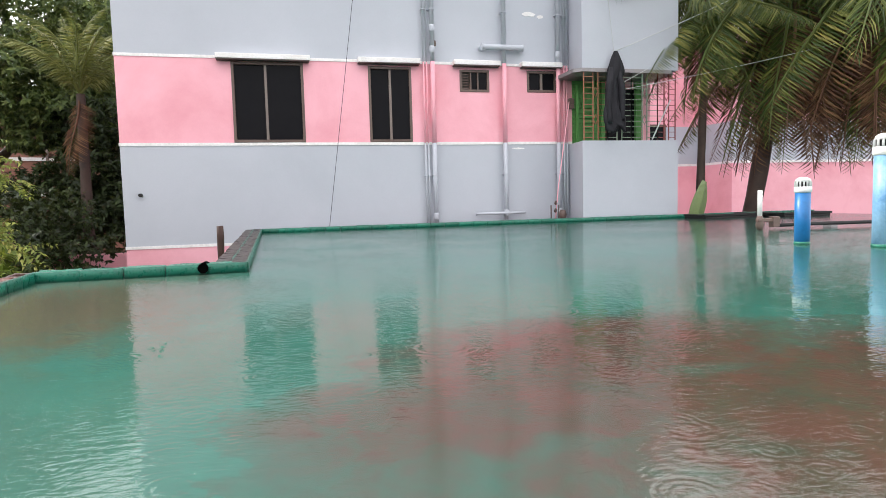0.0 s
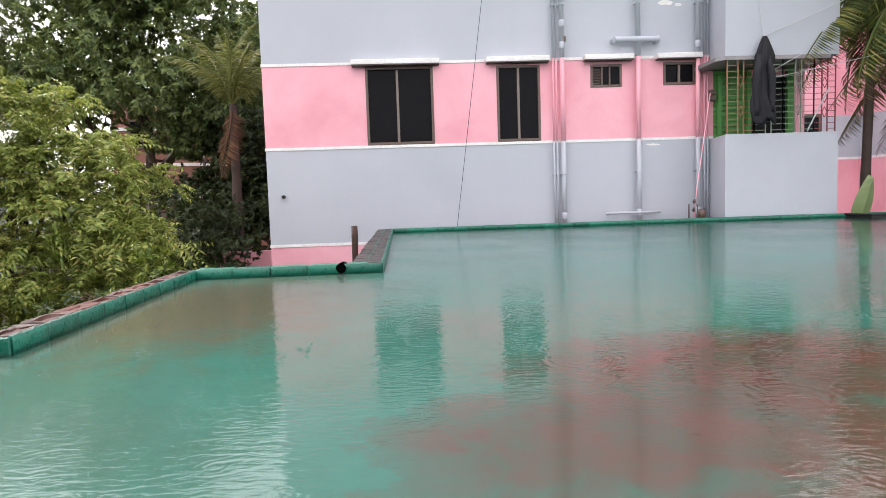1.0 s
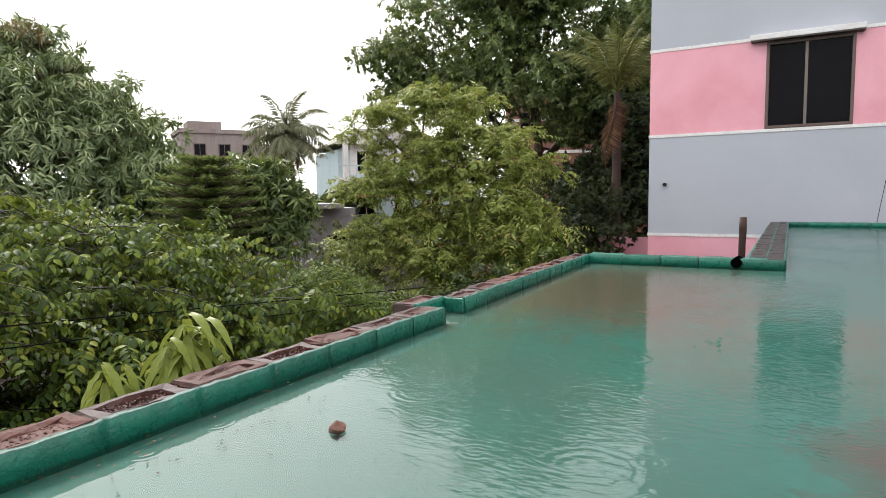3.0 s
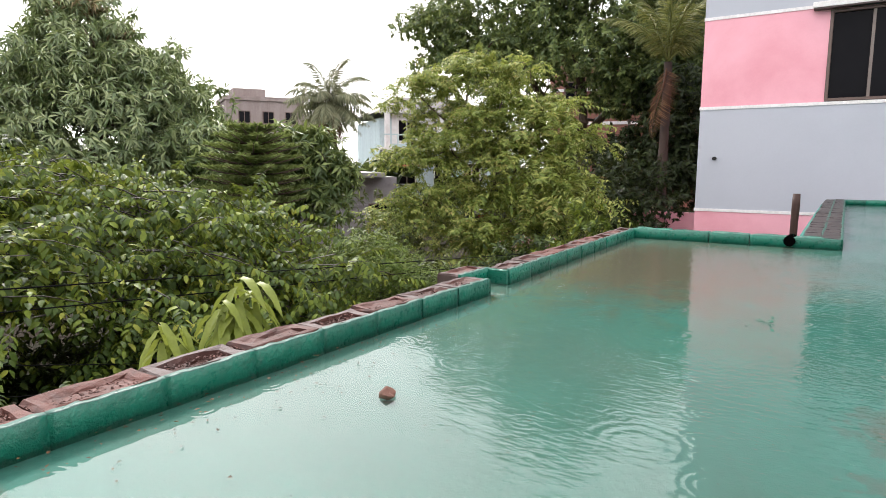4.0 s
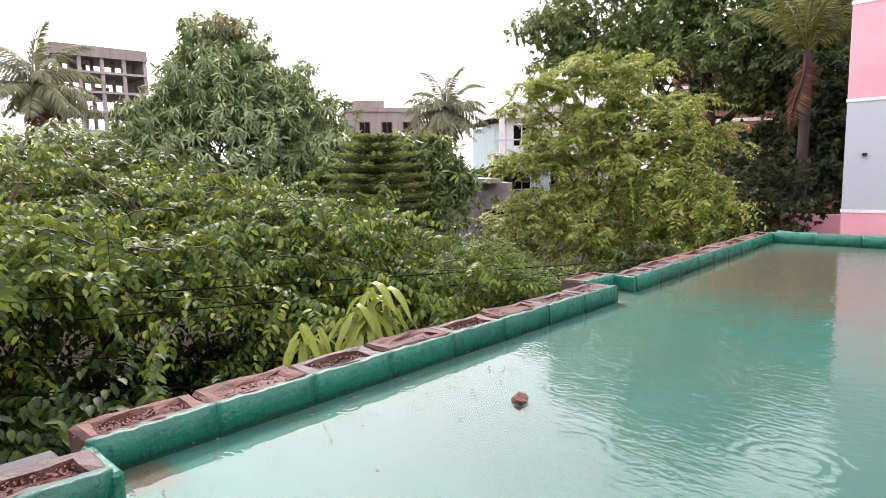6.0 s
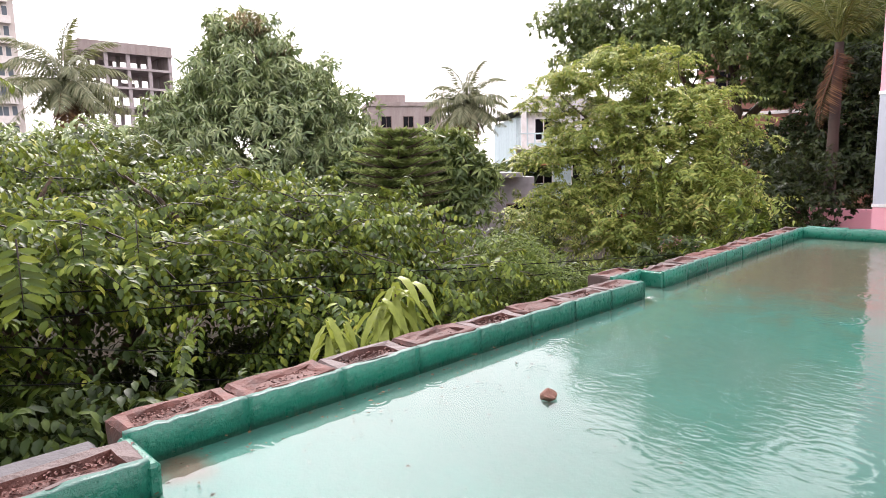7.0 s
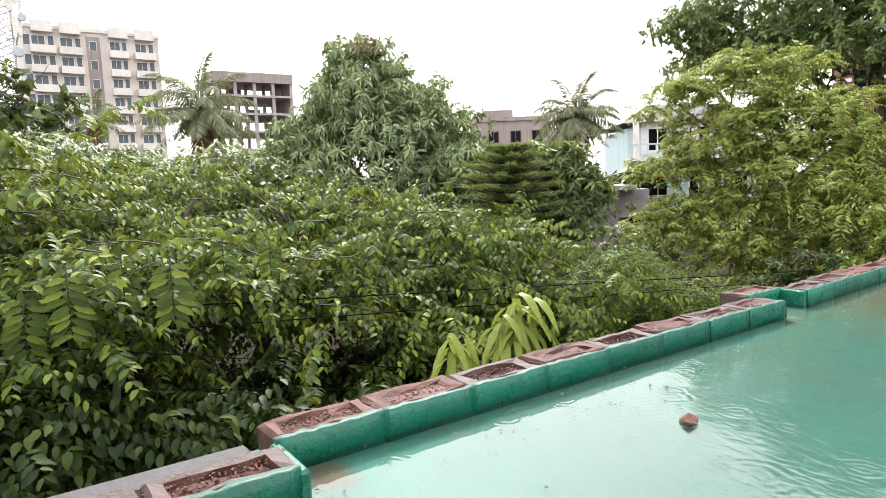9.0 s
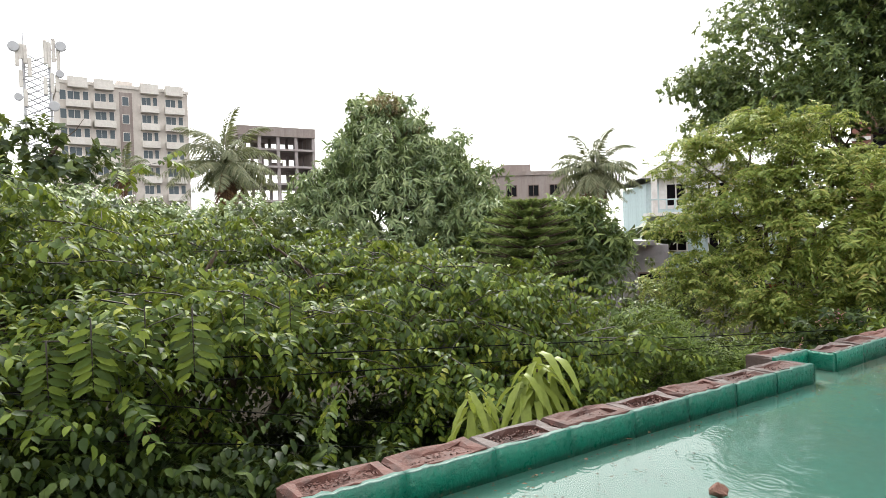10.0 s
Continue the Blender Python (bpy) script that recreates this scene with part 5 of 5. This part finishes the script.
# mobile mast
mast = site("radio_mast", 89.9, 88, "grey lattice radio mast with dish and panel antennas", "mast")
M_STEEL = surface("galvanised steel", (0.42, 0.42, 0.44), (0.3, 0.28, 0.28), 0.5, metal=0.3)
MT = 28.6
for x, y in ((-1.5, 0), (1.5, 0), (-1.5, 3), (1.5, 3)):
    local_part("leg", pipe_mesh([(x * 1.2, y, 0), (x * 0.9, y, 18), (x * 0.85, y, MT - (0.5 if x < 0 else 1.0))], 0.13, 6), M_STEEL, mast)
for k in range(14):
    z = 6 + k * 1.5
    for (x0, y0), (x1, y1) in (((-1.4, 0), (1.4, 0)), ((-1.4, 3), (1.4, 3)), ((-1.4, 0), (-1.4, 3)), ((1.4, 0), (1.4, 3))):
        local_part("brace", pipe_mesh([(x0, y0, z), (x1, y1, z + 1.5)], 0.075, 4), M_STEEL, mast)
        local_part("brace", pipe_mesh([(x1, y1, z), (x0, y0, z + 1.5)], 0.075, 4), M_STEEL, mast)
for x, z, h in ((-1.5, MT - 2.5, 1.8), (-1.9, MT - 3.4, 2.2), (-1.1, MT - 3.0, 2.2), (-0.7, MT - 4.5, 2.2), (-1.6, MT - 5.8, 2.0), (1.3, MT - 3.2, 3.0), (1.75, MT - 2.5, 2.8), (2.2, MT - 3.4, 2.6), (0.9, MT - 2.8, 2.8), (1.5, MT - 6.2, 2.4), (2.0, MT - 6.0, 2.0), (0.8, MT - 6.4, 2.0), (-1.2, MT - 8, 2.0)):
    local_part("panel_antenna", boxes((x - 0.2, x + 0.2, -0.5, -0.25, z, z + h), bevel=0.05), M_BAND, mast)
    local_part("antenna_bracket", boxes((min(x, 1.3 if x > 0 else -1.3), max(x, 1.3 if x > 0 else -1.3) + 0.08, -0.26, 0.02, z + h * 0.5, z + h * 0.5 + 0.1)), M_STEEL, mast)
for x, z, r in ((2.5, MT - 0.6, 0.6), (-2.2, MT - 1.2, 0.6), (2.3, MT - 3.9, 0.45), (1.6, MT - 7.8, 0.6), (-1.9, MT - 7.0, 0.45)):
    bm = bmesh.new()
    tube(bm, [(x, -0.3, z), (x, -0.5, z), (x, -0.75, z), (x, -0.8, z)], [r * 0.4, r, r, r * 0.9], 16)
    local_part("dish", bm, M_STEEL, mast)
for x in (-1.28, 1.28):
    local_part("top_pole", pipe_mesh([(x, 0, MT - 1.2), (x, 0, MT + 1.2)], 0.06, 6), M_STEEL, mast)

# brown flat-roofed house
flat = site("flat_roofed_house", 49.2, 80, "brown weathered flat-roofed house far behind the trees", "house", turn=10)
local_part("wall", boxes((-4.6, 4.6, 0, 8, 0, 11.2)), M_BROWNWALL, flat)
local_part("parapet", boxes((-4.8, 4.8, -0.2, 8.2, 11.2, 11.7)), M_BROWNWALL, flat)
local_part("stair_head", boxes((-3.6, 0.2, 1, 5, 11.7, 12.7)), M_BROWNWALL, flat)
local_part("low_block", boxes((4.6, 7.0, 1, 8, 0, 10.2)), M_BAND, flat)
for x in (-2.5, 0.3, 3.0):
    far_window(flat, x, 8.6, 1.2, 1.3, -0.03, None, M_FRAME)

# white and turquoise house
wh = site("house", 34.8, 42, "white and turquoise two-storey house with a dark hipped roof", "house", turn=18)
local_part("wall", boxes((-3.4, 4.4, 0, 7, 0, 6.6)), M_CYAN, wh, "pale turquoise wall")
local_part("upper_wall", boxes((-2.6, 4.42, -0.03, 7, 5.0, 6.9)), M_WHITE, wh, "white upper wall")
bm = bmesh.new()
e = [bm.verts.new(v) for v in ((-3.9, -0.7, 6.9), (4.9, -0.7, 6.9), (4.9, 7.6, 6.9), (-3.9, 7.6, 6.9), (-1.2, 3, 8.3), (2.4, 3, 8.3))]
for q in ((0, 1, 5, 4), (1, 2, 5), (2, 3, 4, 5), (3, 0, 4), (3, 2, 1, 0)):
    bm.faces.new([e[i] for i in q])
local_part("roof", bm, M_ROOFDARK, wh, "dark hipped roof")
local_part("balcony_slab", boxes((-3.6, 4.6, -1.2, 0, 4.55, 4.75)), M_WHITE, wh)
for i in range(17):
    local_part("baluster", boxes((-3.5 + i * 0.5, -3.42 + i * 0.5, -1.15, -1.05, 4.75, 5.5)), M_CYAN, wh)
local_part("handrail", boxes((-3.6, 4.6, -1.18, -1.02, 5.5, 5.58)), M_CYAN, wh)
for x in (-3.3, 0.2, 3.6):
    local_part("column", boxes((x, x + 0.3, -1.15, -0.85, 4.75, 6.9)), M_WHITE, wh)
for x in (-1.6, 0.9, 3.0):
    far_window(wh, x, 5.2, 1.1, 1.3, -0.06)
    far_window(wh, x, 2.4, 1.1, 1.3, -0.03)
# shed below it
shed = site("shed", 43.0, 17, "low grey rendered shed with a jutting concrete roof", "shed", turn=6)
local_part("wall", boxes((-1.7, 1.6, 0, 3, 0, 3.3)), M_CEMENT, shed)
local_part("roof", boxes((-1.9, 1.2, -0.5, 3.2, 3.3, 3.42)), M_CEMENT, shed, "grey slab roof")
local_part("ledge", boxes((-1.7, 1.6, -0.04, 0, 2.5, 2.56)), M_CEMENT, shed)
far_window(shed, 1.1, 2.0, 0.5, 0.55, -0.03, None, M_FRAME, 0)
# red roof tiles by the white house
local_part("tin_awning", boxes((-3.4, -1.2, -3.2, -0.2, 3.55, 3.65)), surface("orange red sheet", (0.5, 0.17, 0.09)), wh, "orange red awning")

# brick house behind the big tree
bh = site("house", 23, 31, "red brick house with white bands behind the big tree", "house", turn=-6)
local_part("wall", boxes((-0.6, 9.5, 0, 8, 0, 8.6)), M_BRICKWALL, bh)
for z in (2.7, 4.1, 5.55, 7.1):
    local_part("band", boxes((-0.63, 9.53, -0.04, 8.03, z, z + 0.14)), M_WHITE, bh, "white band")
for x in (0.6, 2.2, 4.0, 5.8, 8.0):
    far_window(bh, x, 3.3, 0.9, 1.1, -0.03, None, M_FRAME)
    far_window(bh, x, 6.4, 0.9, 1.1, -0.03, None, M_FRAME)
local_part("drain_pipe", pipe_mesh([(3.1, -0.1, 0), (3.1, -0.1, 8)], 0.06, 8), M_FRAME, bh)

# pink house to the east
ph = site("house", -43, 30, "pink and grey house behind the palms", "house", turn=43)
ph.rotation_euler = (0, 0, 0)
for z0, z1, m in ((0, 4.7, M_PINK), (4.7, 4.8, M_WHITE), (4.8, 6.4, M_GREY), (6.4, 10.0, M_PINK), (10.0, 10.12, M_WHITE), (10.12, 13, M_GREY)):
    local_part("wall", boxes((-2.6, 16, 0 if m != M_WHITE else -0.05, 9, z0, z1)), m, ph)
    local_part("recess_wall", boxes((-9, -2.6, 2.2, 9, z0, z1)), m, ph)
for x, z in ((0.6, 7.0), (4.5, 7.0), (8, 7.0), (0.6, 10.6), (4.5, 10.6)):
    far_window(ph, x, z, 1.2, 1.5, -0.03, None, M_WHITE)
far_window(ph, -5, 4.9, 1.4, 1.5, 2.17, None, M_FRAME)
local_part("sunshade", boxes((-0.4, 1.6, -0.5, 0, 8.6, 8.75)), M_WHITE, ph)
part("boundary_wall", boxes((-5.2, WX0 - 0.02, 13.2, 13.4, GROUND, -0.45), (-9, -5.2, 13.6, 13.8, GROUND, -1.2)), M_PINK)
tagged(bpy.data.objects["boundary_wall"], "pink garden boundary wall", "wall", kind="structure")
rp = thing("gate_post", g_at(29.5, 13.2), "red painted gate post in the garden", "post")
part("post", boxes((g_at(29.5, 13.2).x - 0.13, g_at(29.5, 13.2).x + 0.13, g_at(29.5, 13.2).y - 0.13, g_at(29.5, 13.2).y + 0.13, GROUND, -0.5), bevel=0.01), surface("red paint", (0.4, 0.07, 0.04)), rp)
part("cap", boxes((g_at(29.5, 13.2).x - 0.18, g_at(29.5, 13.2).x + 0.18, g_at(29.5, 13.2).y - 0.18, g_at(29.5, 13.2).y + 0.18, -0.5, -0.4), bevel=0.01), M_CEMENT, rp)
# far woods close the horizon
P = []
for i in range(5200):
    az = random.uniform(-70, 130)
    d = random.uniform(36, 95)
    P.append(polar(az, d, z=GROUND + random.uniform(0, 1) * (3.4 + 1.3 * math.sin(az * 0.7) + 0.8 * math.sin(az * 2.3))))
P = np.array([tuple(p) for p in P])
V, F = leaf_arrays(*sprigs_rosette(P, unit(rng.normal(size=P.shape)), 8, 1.3, 0.5))
woods = mesh_arrays("far_woods", V, F, L_DARK)
tagged(woods, "far gardens and trees between the houses", "trees", kind="stuff")


# ---------- small things on the roof ----------
M_BLUE = surface("blue pvc", (0.012, 0.16, 0.42), (0.02, 0.10, 0.28), 0.35, big=6, amount=0.4, bump=0.05)
M_LTBLUE = surface("faded pale blue paint", (0.26, 0.46, 0.66), (0.05, 0.22, 0.45), 0.4, big=5, amount=0.9, bump=0.1)
M_PVC = surface("white pvc", (0.75, 0.75, 0.74), (0.55, 0.53, 0.5), 0.35, big=8, amount=0.4, bump=0.05)


def vent_pipe(x, y, r, z_top, mat, label):
    v = thing("vent_pipe", (x, y, -0.012), label, "vent pipe", "vent pipes")
    h = r * 2.1
    part("pipe", pipe_mesh([(x, y, -0.012), (x, y, z_top - h)], r, 20), mat, v)
    part("socket", pipe_mesh([(x, y, z_top - h), (x, y, z_top - h + 0.01), (x, y, z_top - h * 0.62), (x, y, z_top - h * 0.6)], [r * 1.02, r * 1.12, r * 1.12, r * 1.0], 20), M_PVC, v, "white socket")
    for i in range(14):
        a = 2 * math.pi * i / 14
        c, s = math.cos(a), math.sin(a)
        part("cowl_rib", pipe_mesh([(x + c * r, y + s * r, z_top - h * 0.6), (x + c * r * 0.98, y + s * r * 0.98, z_top - h * 0.3), (x + c * r * 0.6, y + s * r * 0.6, z_top - 0.01)], r * 0.12, 5), M_PVC, v)
    # solid black core gives the cowl its shaded inside
    part("cowl_core", pipe_mesh([(x, y, z_top - h * 0.6), (x, y, z_top - h * 0.2)], [r * 0.8, r * 0.6], 14), M_BLACK, v, "black core for the cowl's shaded inside")
    part("cowl_cap", pipe_mesh([(x, y, z_top - h * 0.28), (x, y, z_top - h * 0.12), (x, y, z_top)], [r * 1.0, r * 0.92, r * 0.5], 18), M_PVC, v, "white domed cap")
    part("paint_skirt", pipe_mesh([(x, y, -0.012), (x, y, 0.02)], [r * 1.06, r * 1.03], 18), M_GREEN_PAINT, v, "green painted foot")


vent_pipe(3.72, 4.04, 0.062, 0.57, M_BLUE, "blue plastic vent pipe with a white cowl")
vent_pipe(4.0, 3.52, 0.082, 0.89, M_LTBLUE, "faded pale blue vent pipe with a white cowl")

stub = thing("tap_riser", (4.95, 5.95, -0.012), "short white pipe with dark rusty fittings", "pipe")
part("riser", pipe_mesh([(4.95, 5.95, 0.16), (4.95, 5.95, 0.47)], 0.028, 12), M_PVC, stub, "white pipe")
part("valve", pipe_mesh([(4.95, 5.95, -0.012), (4.95, 5.95, 0.05), (4.95, 5.95, 0.1), (4.95, 5.95, 0.16)], [0.03, 0.05, 0.04, 0.033], 10), M_FRAME, stub, "dark rusty valve")
part("handle", boxes((4.9, 5.16, 5.91, 5.97, 0.09, 0.13), (5.1, 5.2, 5.9, 5.98, 0.02, 0.15), bevel=0.008), M_FRAME, stub)
part("feed_pipe", pipe_mesh([(5.15, 5.93, 0.04), (5.6, 5.9, 0.045), (6.3, 5.8, 0.045), (7.8, 5.6, 0.045)], 0.022, 8), M_BLACK, stub, "black feed pipe along the roof")
part("foot", boxes((5.85, 5.95, 5.8, 5.92, -0.012, 0.025)), M_CEMENT, stub)
for x, y, w, d in ((7.15, 9.45, 0.55, 0.3), (8.4, 9.1, 0.5, 0.35)):
    sh = thing("roof_tray", (x, y, 0.0), "black plastic tray lying by the far parapet", "tray", "roof trays")
    part("tray_base", boxes((x - w, x + w, y - d, y + d, -0.012, 0.035), bevel=0.01), M_BLACK, sh)
    part("tray_rim", boxes((x - w - 0.02, x + w + 0.02, y - d - 0.02, y - d + 0.03, 0.035, 0.07), (x - w - 0.02, x - w + 0.03, y - d + 0.03, y + d, 0.035, 0.07), (x + w - 0.03, x + w + 0.02, y - d + 0.03, y + d, 0.035, 0.07), bevel=0.006), M_BLACK, sh)

# rusty post behind the drain
M_RUSTY = surface("rusty iron", (0.045, 0.02, 0.014), (0.06, 0.03, 0.02), 0.7, big=9, amount=0.8, bump=0.8)
post = thing("iron_post", (-1.5, 8.85, GROUND), "rusty iron post standing between the roof and the next house", "post")
part("post", pipe_mesh([(-1.5, 8.85, GROUND), (-1.5, 8.85, -0.2), (-1.495, 8.85, 0.02), (-1.495, 8.85, 0.17)], [0.05, 0.046, 0.05, 0.045], 9), M_RUSTY, post)

# broken brick in the water
bm = bmesh.new()
bmesh.ops.create_icosphere(bm, subdivisions=2, radius=0.018)
for v in bm.verts:
    k = 1 - 0.55 * max(0, v.co.z) / 0.02
    v.co = Vector((v.co.x * k * 1.05, v.co.y * k * 0.9, v.co.z * 0.95)) + Vector((1, 1, 1)) * 0.007 * noise.noise(v.co * 60)
for v in bm.verts:
    v.co += Vector((-1.668, 0.507, 0.007))
tagged(part("brick_fragment", bm, surface("orange brick chip", (0.24, 0.12, 0.085), (0.13, 0.04, 0.025), 0.6, big=30, fine=160, amount=0.8, bump=0.8)), "broken orange brick fragment standing in the water", "brick fragment")

# litter that floats along the parapet
V, F, k = [], [], 0
P, A, N, Ln = [], [], [], []
for i in range(840):
    y = random.uniform(-0.3, 2.4)
    x = -2.02 + abs(random.gauss(0, 0.13))
    if i > 450:
        x, y = random.uniform(-1.95, 0.6), random.uniform(-0.4, 2.6)
    P.append((x, y, 0.002)), N.append((random.uniform(-0.3, 0.3), random.uniform(-0.3, 0.3), 1)), Ln.append(random.uniform(0.003, 0.013 if i <= 450 else 0.007))
    th = random.uniform(0, 6.28)
    A.append((math.cos(th), math.sin(th), 0.06))
V, F = leaf_arrays(np.array(P), np.array(A), np.array(N, float), np.array(Ln), 0.6, 0.15, -0.05)
tagged(mesh_arrays("litter", V, F, leaf_mat("wet brown litter", (0.03, 0.016, 0.01), (0.08, 0.035, 0.02), (0.16, 0.08, 0.04))), "small wet leaves and grit floating on the water", "litter", kind="stuff")
V, F = leaf_arrays(np.array([(-1.03 + random.uniform(-0.05, 0.05), 1.74 + random.uniform(-0.1, 0.1), 0.002) for _ in range(9)]), unit(rng.normal(size=(9, 3)) * np.array([1, 1, 0.02])), np.tile([0, 0, 1.0], (9, 1)), np.full(9, 0.025), 0.5)
tagged(mesh_arrays("paint_flakes", V, F, M_GREEN_PAINT), "curled green paint flakes on the water", "litter", kind="stuff")
# crumbled mortar on the bricks
P, A, N, Ln = [], [], [], []
for i in range(5200):
    y = random.uniform(-0.9, 1.62)
    x = (-2.05 if y > -0.29 else -1.925) - random.uniform(0.022, 0.092)
    P.append((x, y, 0.045 + random.uniform(0, 0.009)))
    th = random.uniform(0, 6.28)
    A.append((math.cos(th), math.sin(th), random.uniform(-0.2, 0.5))), N.append((0, 0.3, 1)), Ln.append(random.uniform(0.003, 0.011))
V, F = leaf_arrays(np.array(P), unit(np.array(A)), np.array(N, float), np.array(Ln), 0.7, 0.25)
tagged(mesh_arrays("crumbs", V, F, M_BRICK), "crumbled brick and mortar on the parapet", "rubble", kind="stuff")

# ---------- cables, lines and clothes ----------
M_WIRE = surface("cable sheath", (0.008, 0.008, 0.008), None, 0.9, spec=0.05)
M_LINE = surface("pale rope", (0.5, 0.52, 0.52), None, 0.7)


def cable(a, b, r, material, label, sag=0.02, name="cable", group="cables"):
    a, b = Vector(a), Vector(b)
    L = (b - a).length
    pts = [a.lerp(b, i / 16) + Vector((0, 0, -sag * L * 4 * (i / 16) * (1 - i / 16))) for i in range(17)]
    return tagged(part(name, pipe_mesh(pts, r, 6), material), label, "cable", group)


cable((-4.3, -9, 0.79), (-4.5, 16, -1.38), 0.0045, M_WIRE, "black overhead cable running past the trees", 0.002)
cable((-4.3, -9, 0.66), (-4.5, 16, -1.42), 0.004, M_WIRE, "black overhead cable running past the trees", 0.003)
cable((-3.7, -6, 1.4), (-4.6, 6, -1.85), 0.0028, M_WIRE, "black overhead cable running past the trees", 0.003)
cable((-3.7, -6, 1.1), (-4.6, 6, -1.9), 0.0032, M_WIRE, "black overhead cable running past the trees", 0.003)
cable((1.2, 10.9, 7.5), (0.118, 10.2, 0.06), 0.0045, M_WIRE, "thin dark cable hanging down the grey wall", 0.004)
cable((5.35, 10.02, 3.06), polar(-46, 15, 17), 0.009, M_LINE, "pale washing line from the balcony to the palms", 0.01, "washing_line", "washing lines")
cable((5.35, 10.02, 2.35), polar(-50, 15, 11), 0.006, M_LINE, "pale washing line from the balcony to the palms", 0.01, "washing_line", "washing lines")
cable((5.5, 10.0, 2.5), (6.0, 10.02, 2.76), 0.006, M_LINE, "pale washing line from the balcony to the palms", 0.0, "washing_line", "washing lines")
cable((6.1, 10.02, 1.47), (6.5, 10.05, 2.2), 0.012, M_LINE, "pale bamboo stick leaning on the balcony", 0.0, "stick", "sticks")
cable((5.32, 10.03, 3.04), (5.15, 10.05, 4.6), 0.005, M_LINE, "thin line from which the jacket hangs", 0.0, "washing_line", "washing lines")
pole = thing("pink_pole", (4.2, 10.3, 0.0), "thin pink rope-tied pole leaning on the wall", "pole")
part("pole", pipe_mesh([(4.2, 10.2, -0.1), (4.32, 10.3, 0.6), (4.75, 10.7, 2.25)], 0.009, 7), M_PINK, pole)
for x, y, z in ((4.24, 10.24, 0.3), (4.22, 10.22, 0.16)):
    part("knot", pipe_mesh([(x, y, z), (x, y, z + 0.03), (x + 0.01, y, z + 0.08)], [0.012, 0.03, 0.012], 7), M_MORTAR, pole)
for x in (4.13, 4.28):
    part("stake", pipe_mesh([(x, 10.2, -0.1), (x, 10.2, 0.3)], 0.012, 6), M_MORTAR, pole)
part("pot", pipe_mesh([(4.5, 10.5, 0.0), (4.5, 10.5, 0.12), (4.5, 10.5, 0.2)], [0.05, 0.08, 0.05], 8), M_FRAME, pole, "dark tangle of rope")

# dark jacket drying on the line
bm = bmesh.new()
prev = None
for i in range(30):
    u = i / 29
    z = 3.05 - 1.42 * u
    w = 0.03 + 0.075 * min(1, u * 4) + 0.05 * u + 0.02 * math.sin(9 * u)
    ring = []
    for k in range(28):
        a = 2 * math.pi * k / 28
        f = 1 + 0.3 * math.sin(3 * a + 4 * u) + 0.2 * math.sin(8 * a - 3 * u) + 0.35 * noise.noise(Vector((math.cos(a) * 3, math.sin(a) * 3, u * 6)))
        hem = 0.1 * u * u * noise.noise(Vector((a * 1.3, 0.2, 5.0))) + 0.05 * u * math.sin(3 * a)
        ring.append(bm.verts.new((5.3 + w * f * math.cos(a) + 0.04 * math.sin(6 * u + 1), 9.98 + 0.45 * w * f * math.sin(a), z + hem)))
    if prev:
        for k in range(28):
            bm.faces.new((prev[k], prev[(k + 1) % 28], ring[(k + 1) % 28], ring[k])).smooth = True
    prev = ring
bm.faces.new(prev)
M_CLOTH = surface("wet black cloth", (0.006, 0.006, 0.01), (0.018, 0.018, 0.024), 0.8, big=5, fine=120, amount=0.5)
jacket = thing("jacket", (5.3, 9.98, 1.63), "wet black jacket hanging on the washing line", "jacket")
part("body", bm, M_CLOTH, jacket)
for sx, z1 in ((-1, 1.75), (1, 1.8)):
    part("sleeve", pipe_mesh([(5.3 + sx * 0.06, 9.97, 2.75), (5.3 + sx * 0.13, 9.94, 2.4), (5.3 + sx * 0.14, 9.95, 2.1), (5.3 + sx * 0.13, 9.94, z1 + 0.1), (5.3 + sx * 0.13, 9.94, z1)], [0.04, 0.065, 0.06, 0.055, 0.05], 9), M_CLOTH, jacket)

# unseen stair-head block added behind the camera to cut skylight on foliage and water
tagged(part("wall_sky_blocker", boxes((-1.75, 3.2, -4.6, -1.5, -0.012, 2.6), (-1.75, 3.2, -1.5, -0.85, 2.45, 2.6)), M_OWN), "unseen plain rendered block added to cut skylight", "wall", kind="structure")
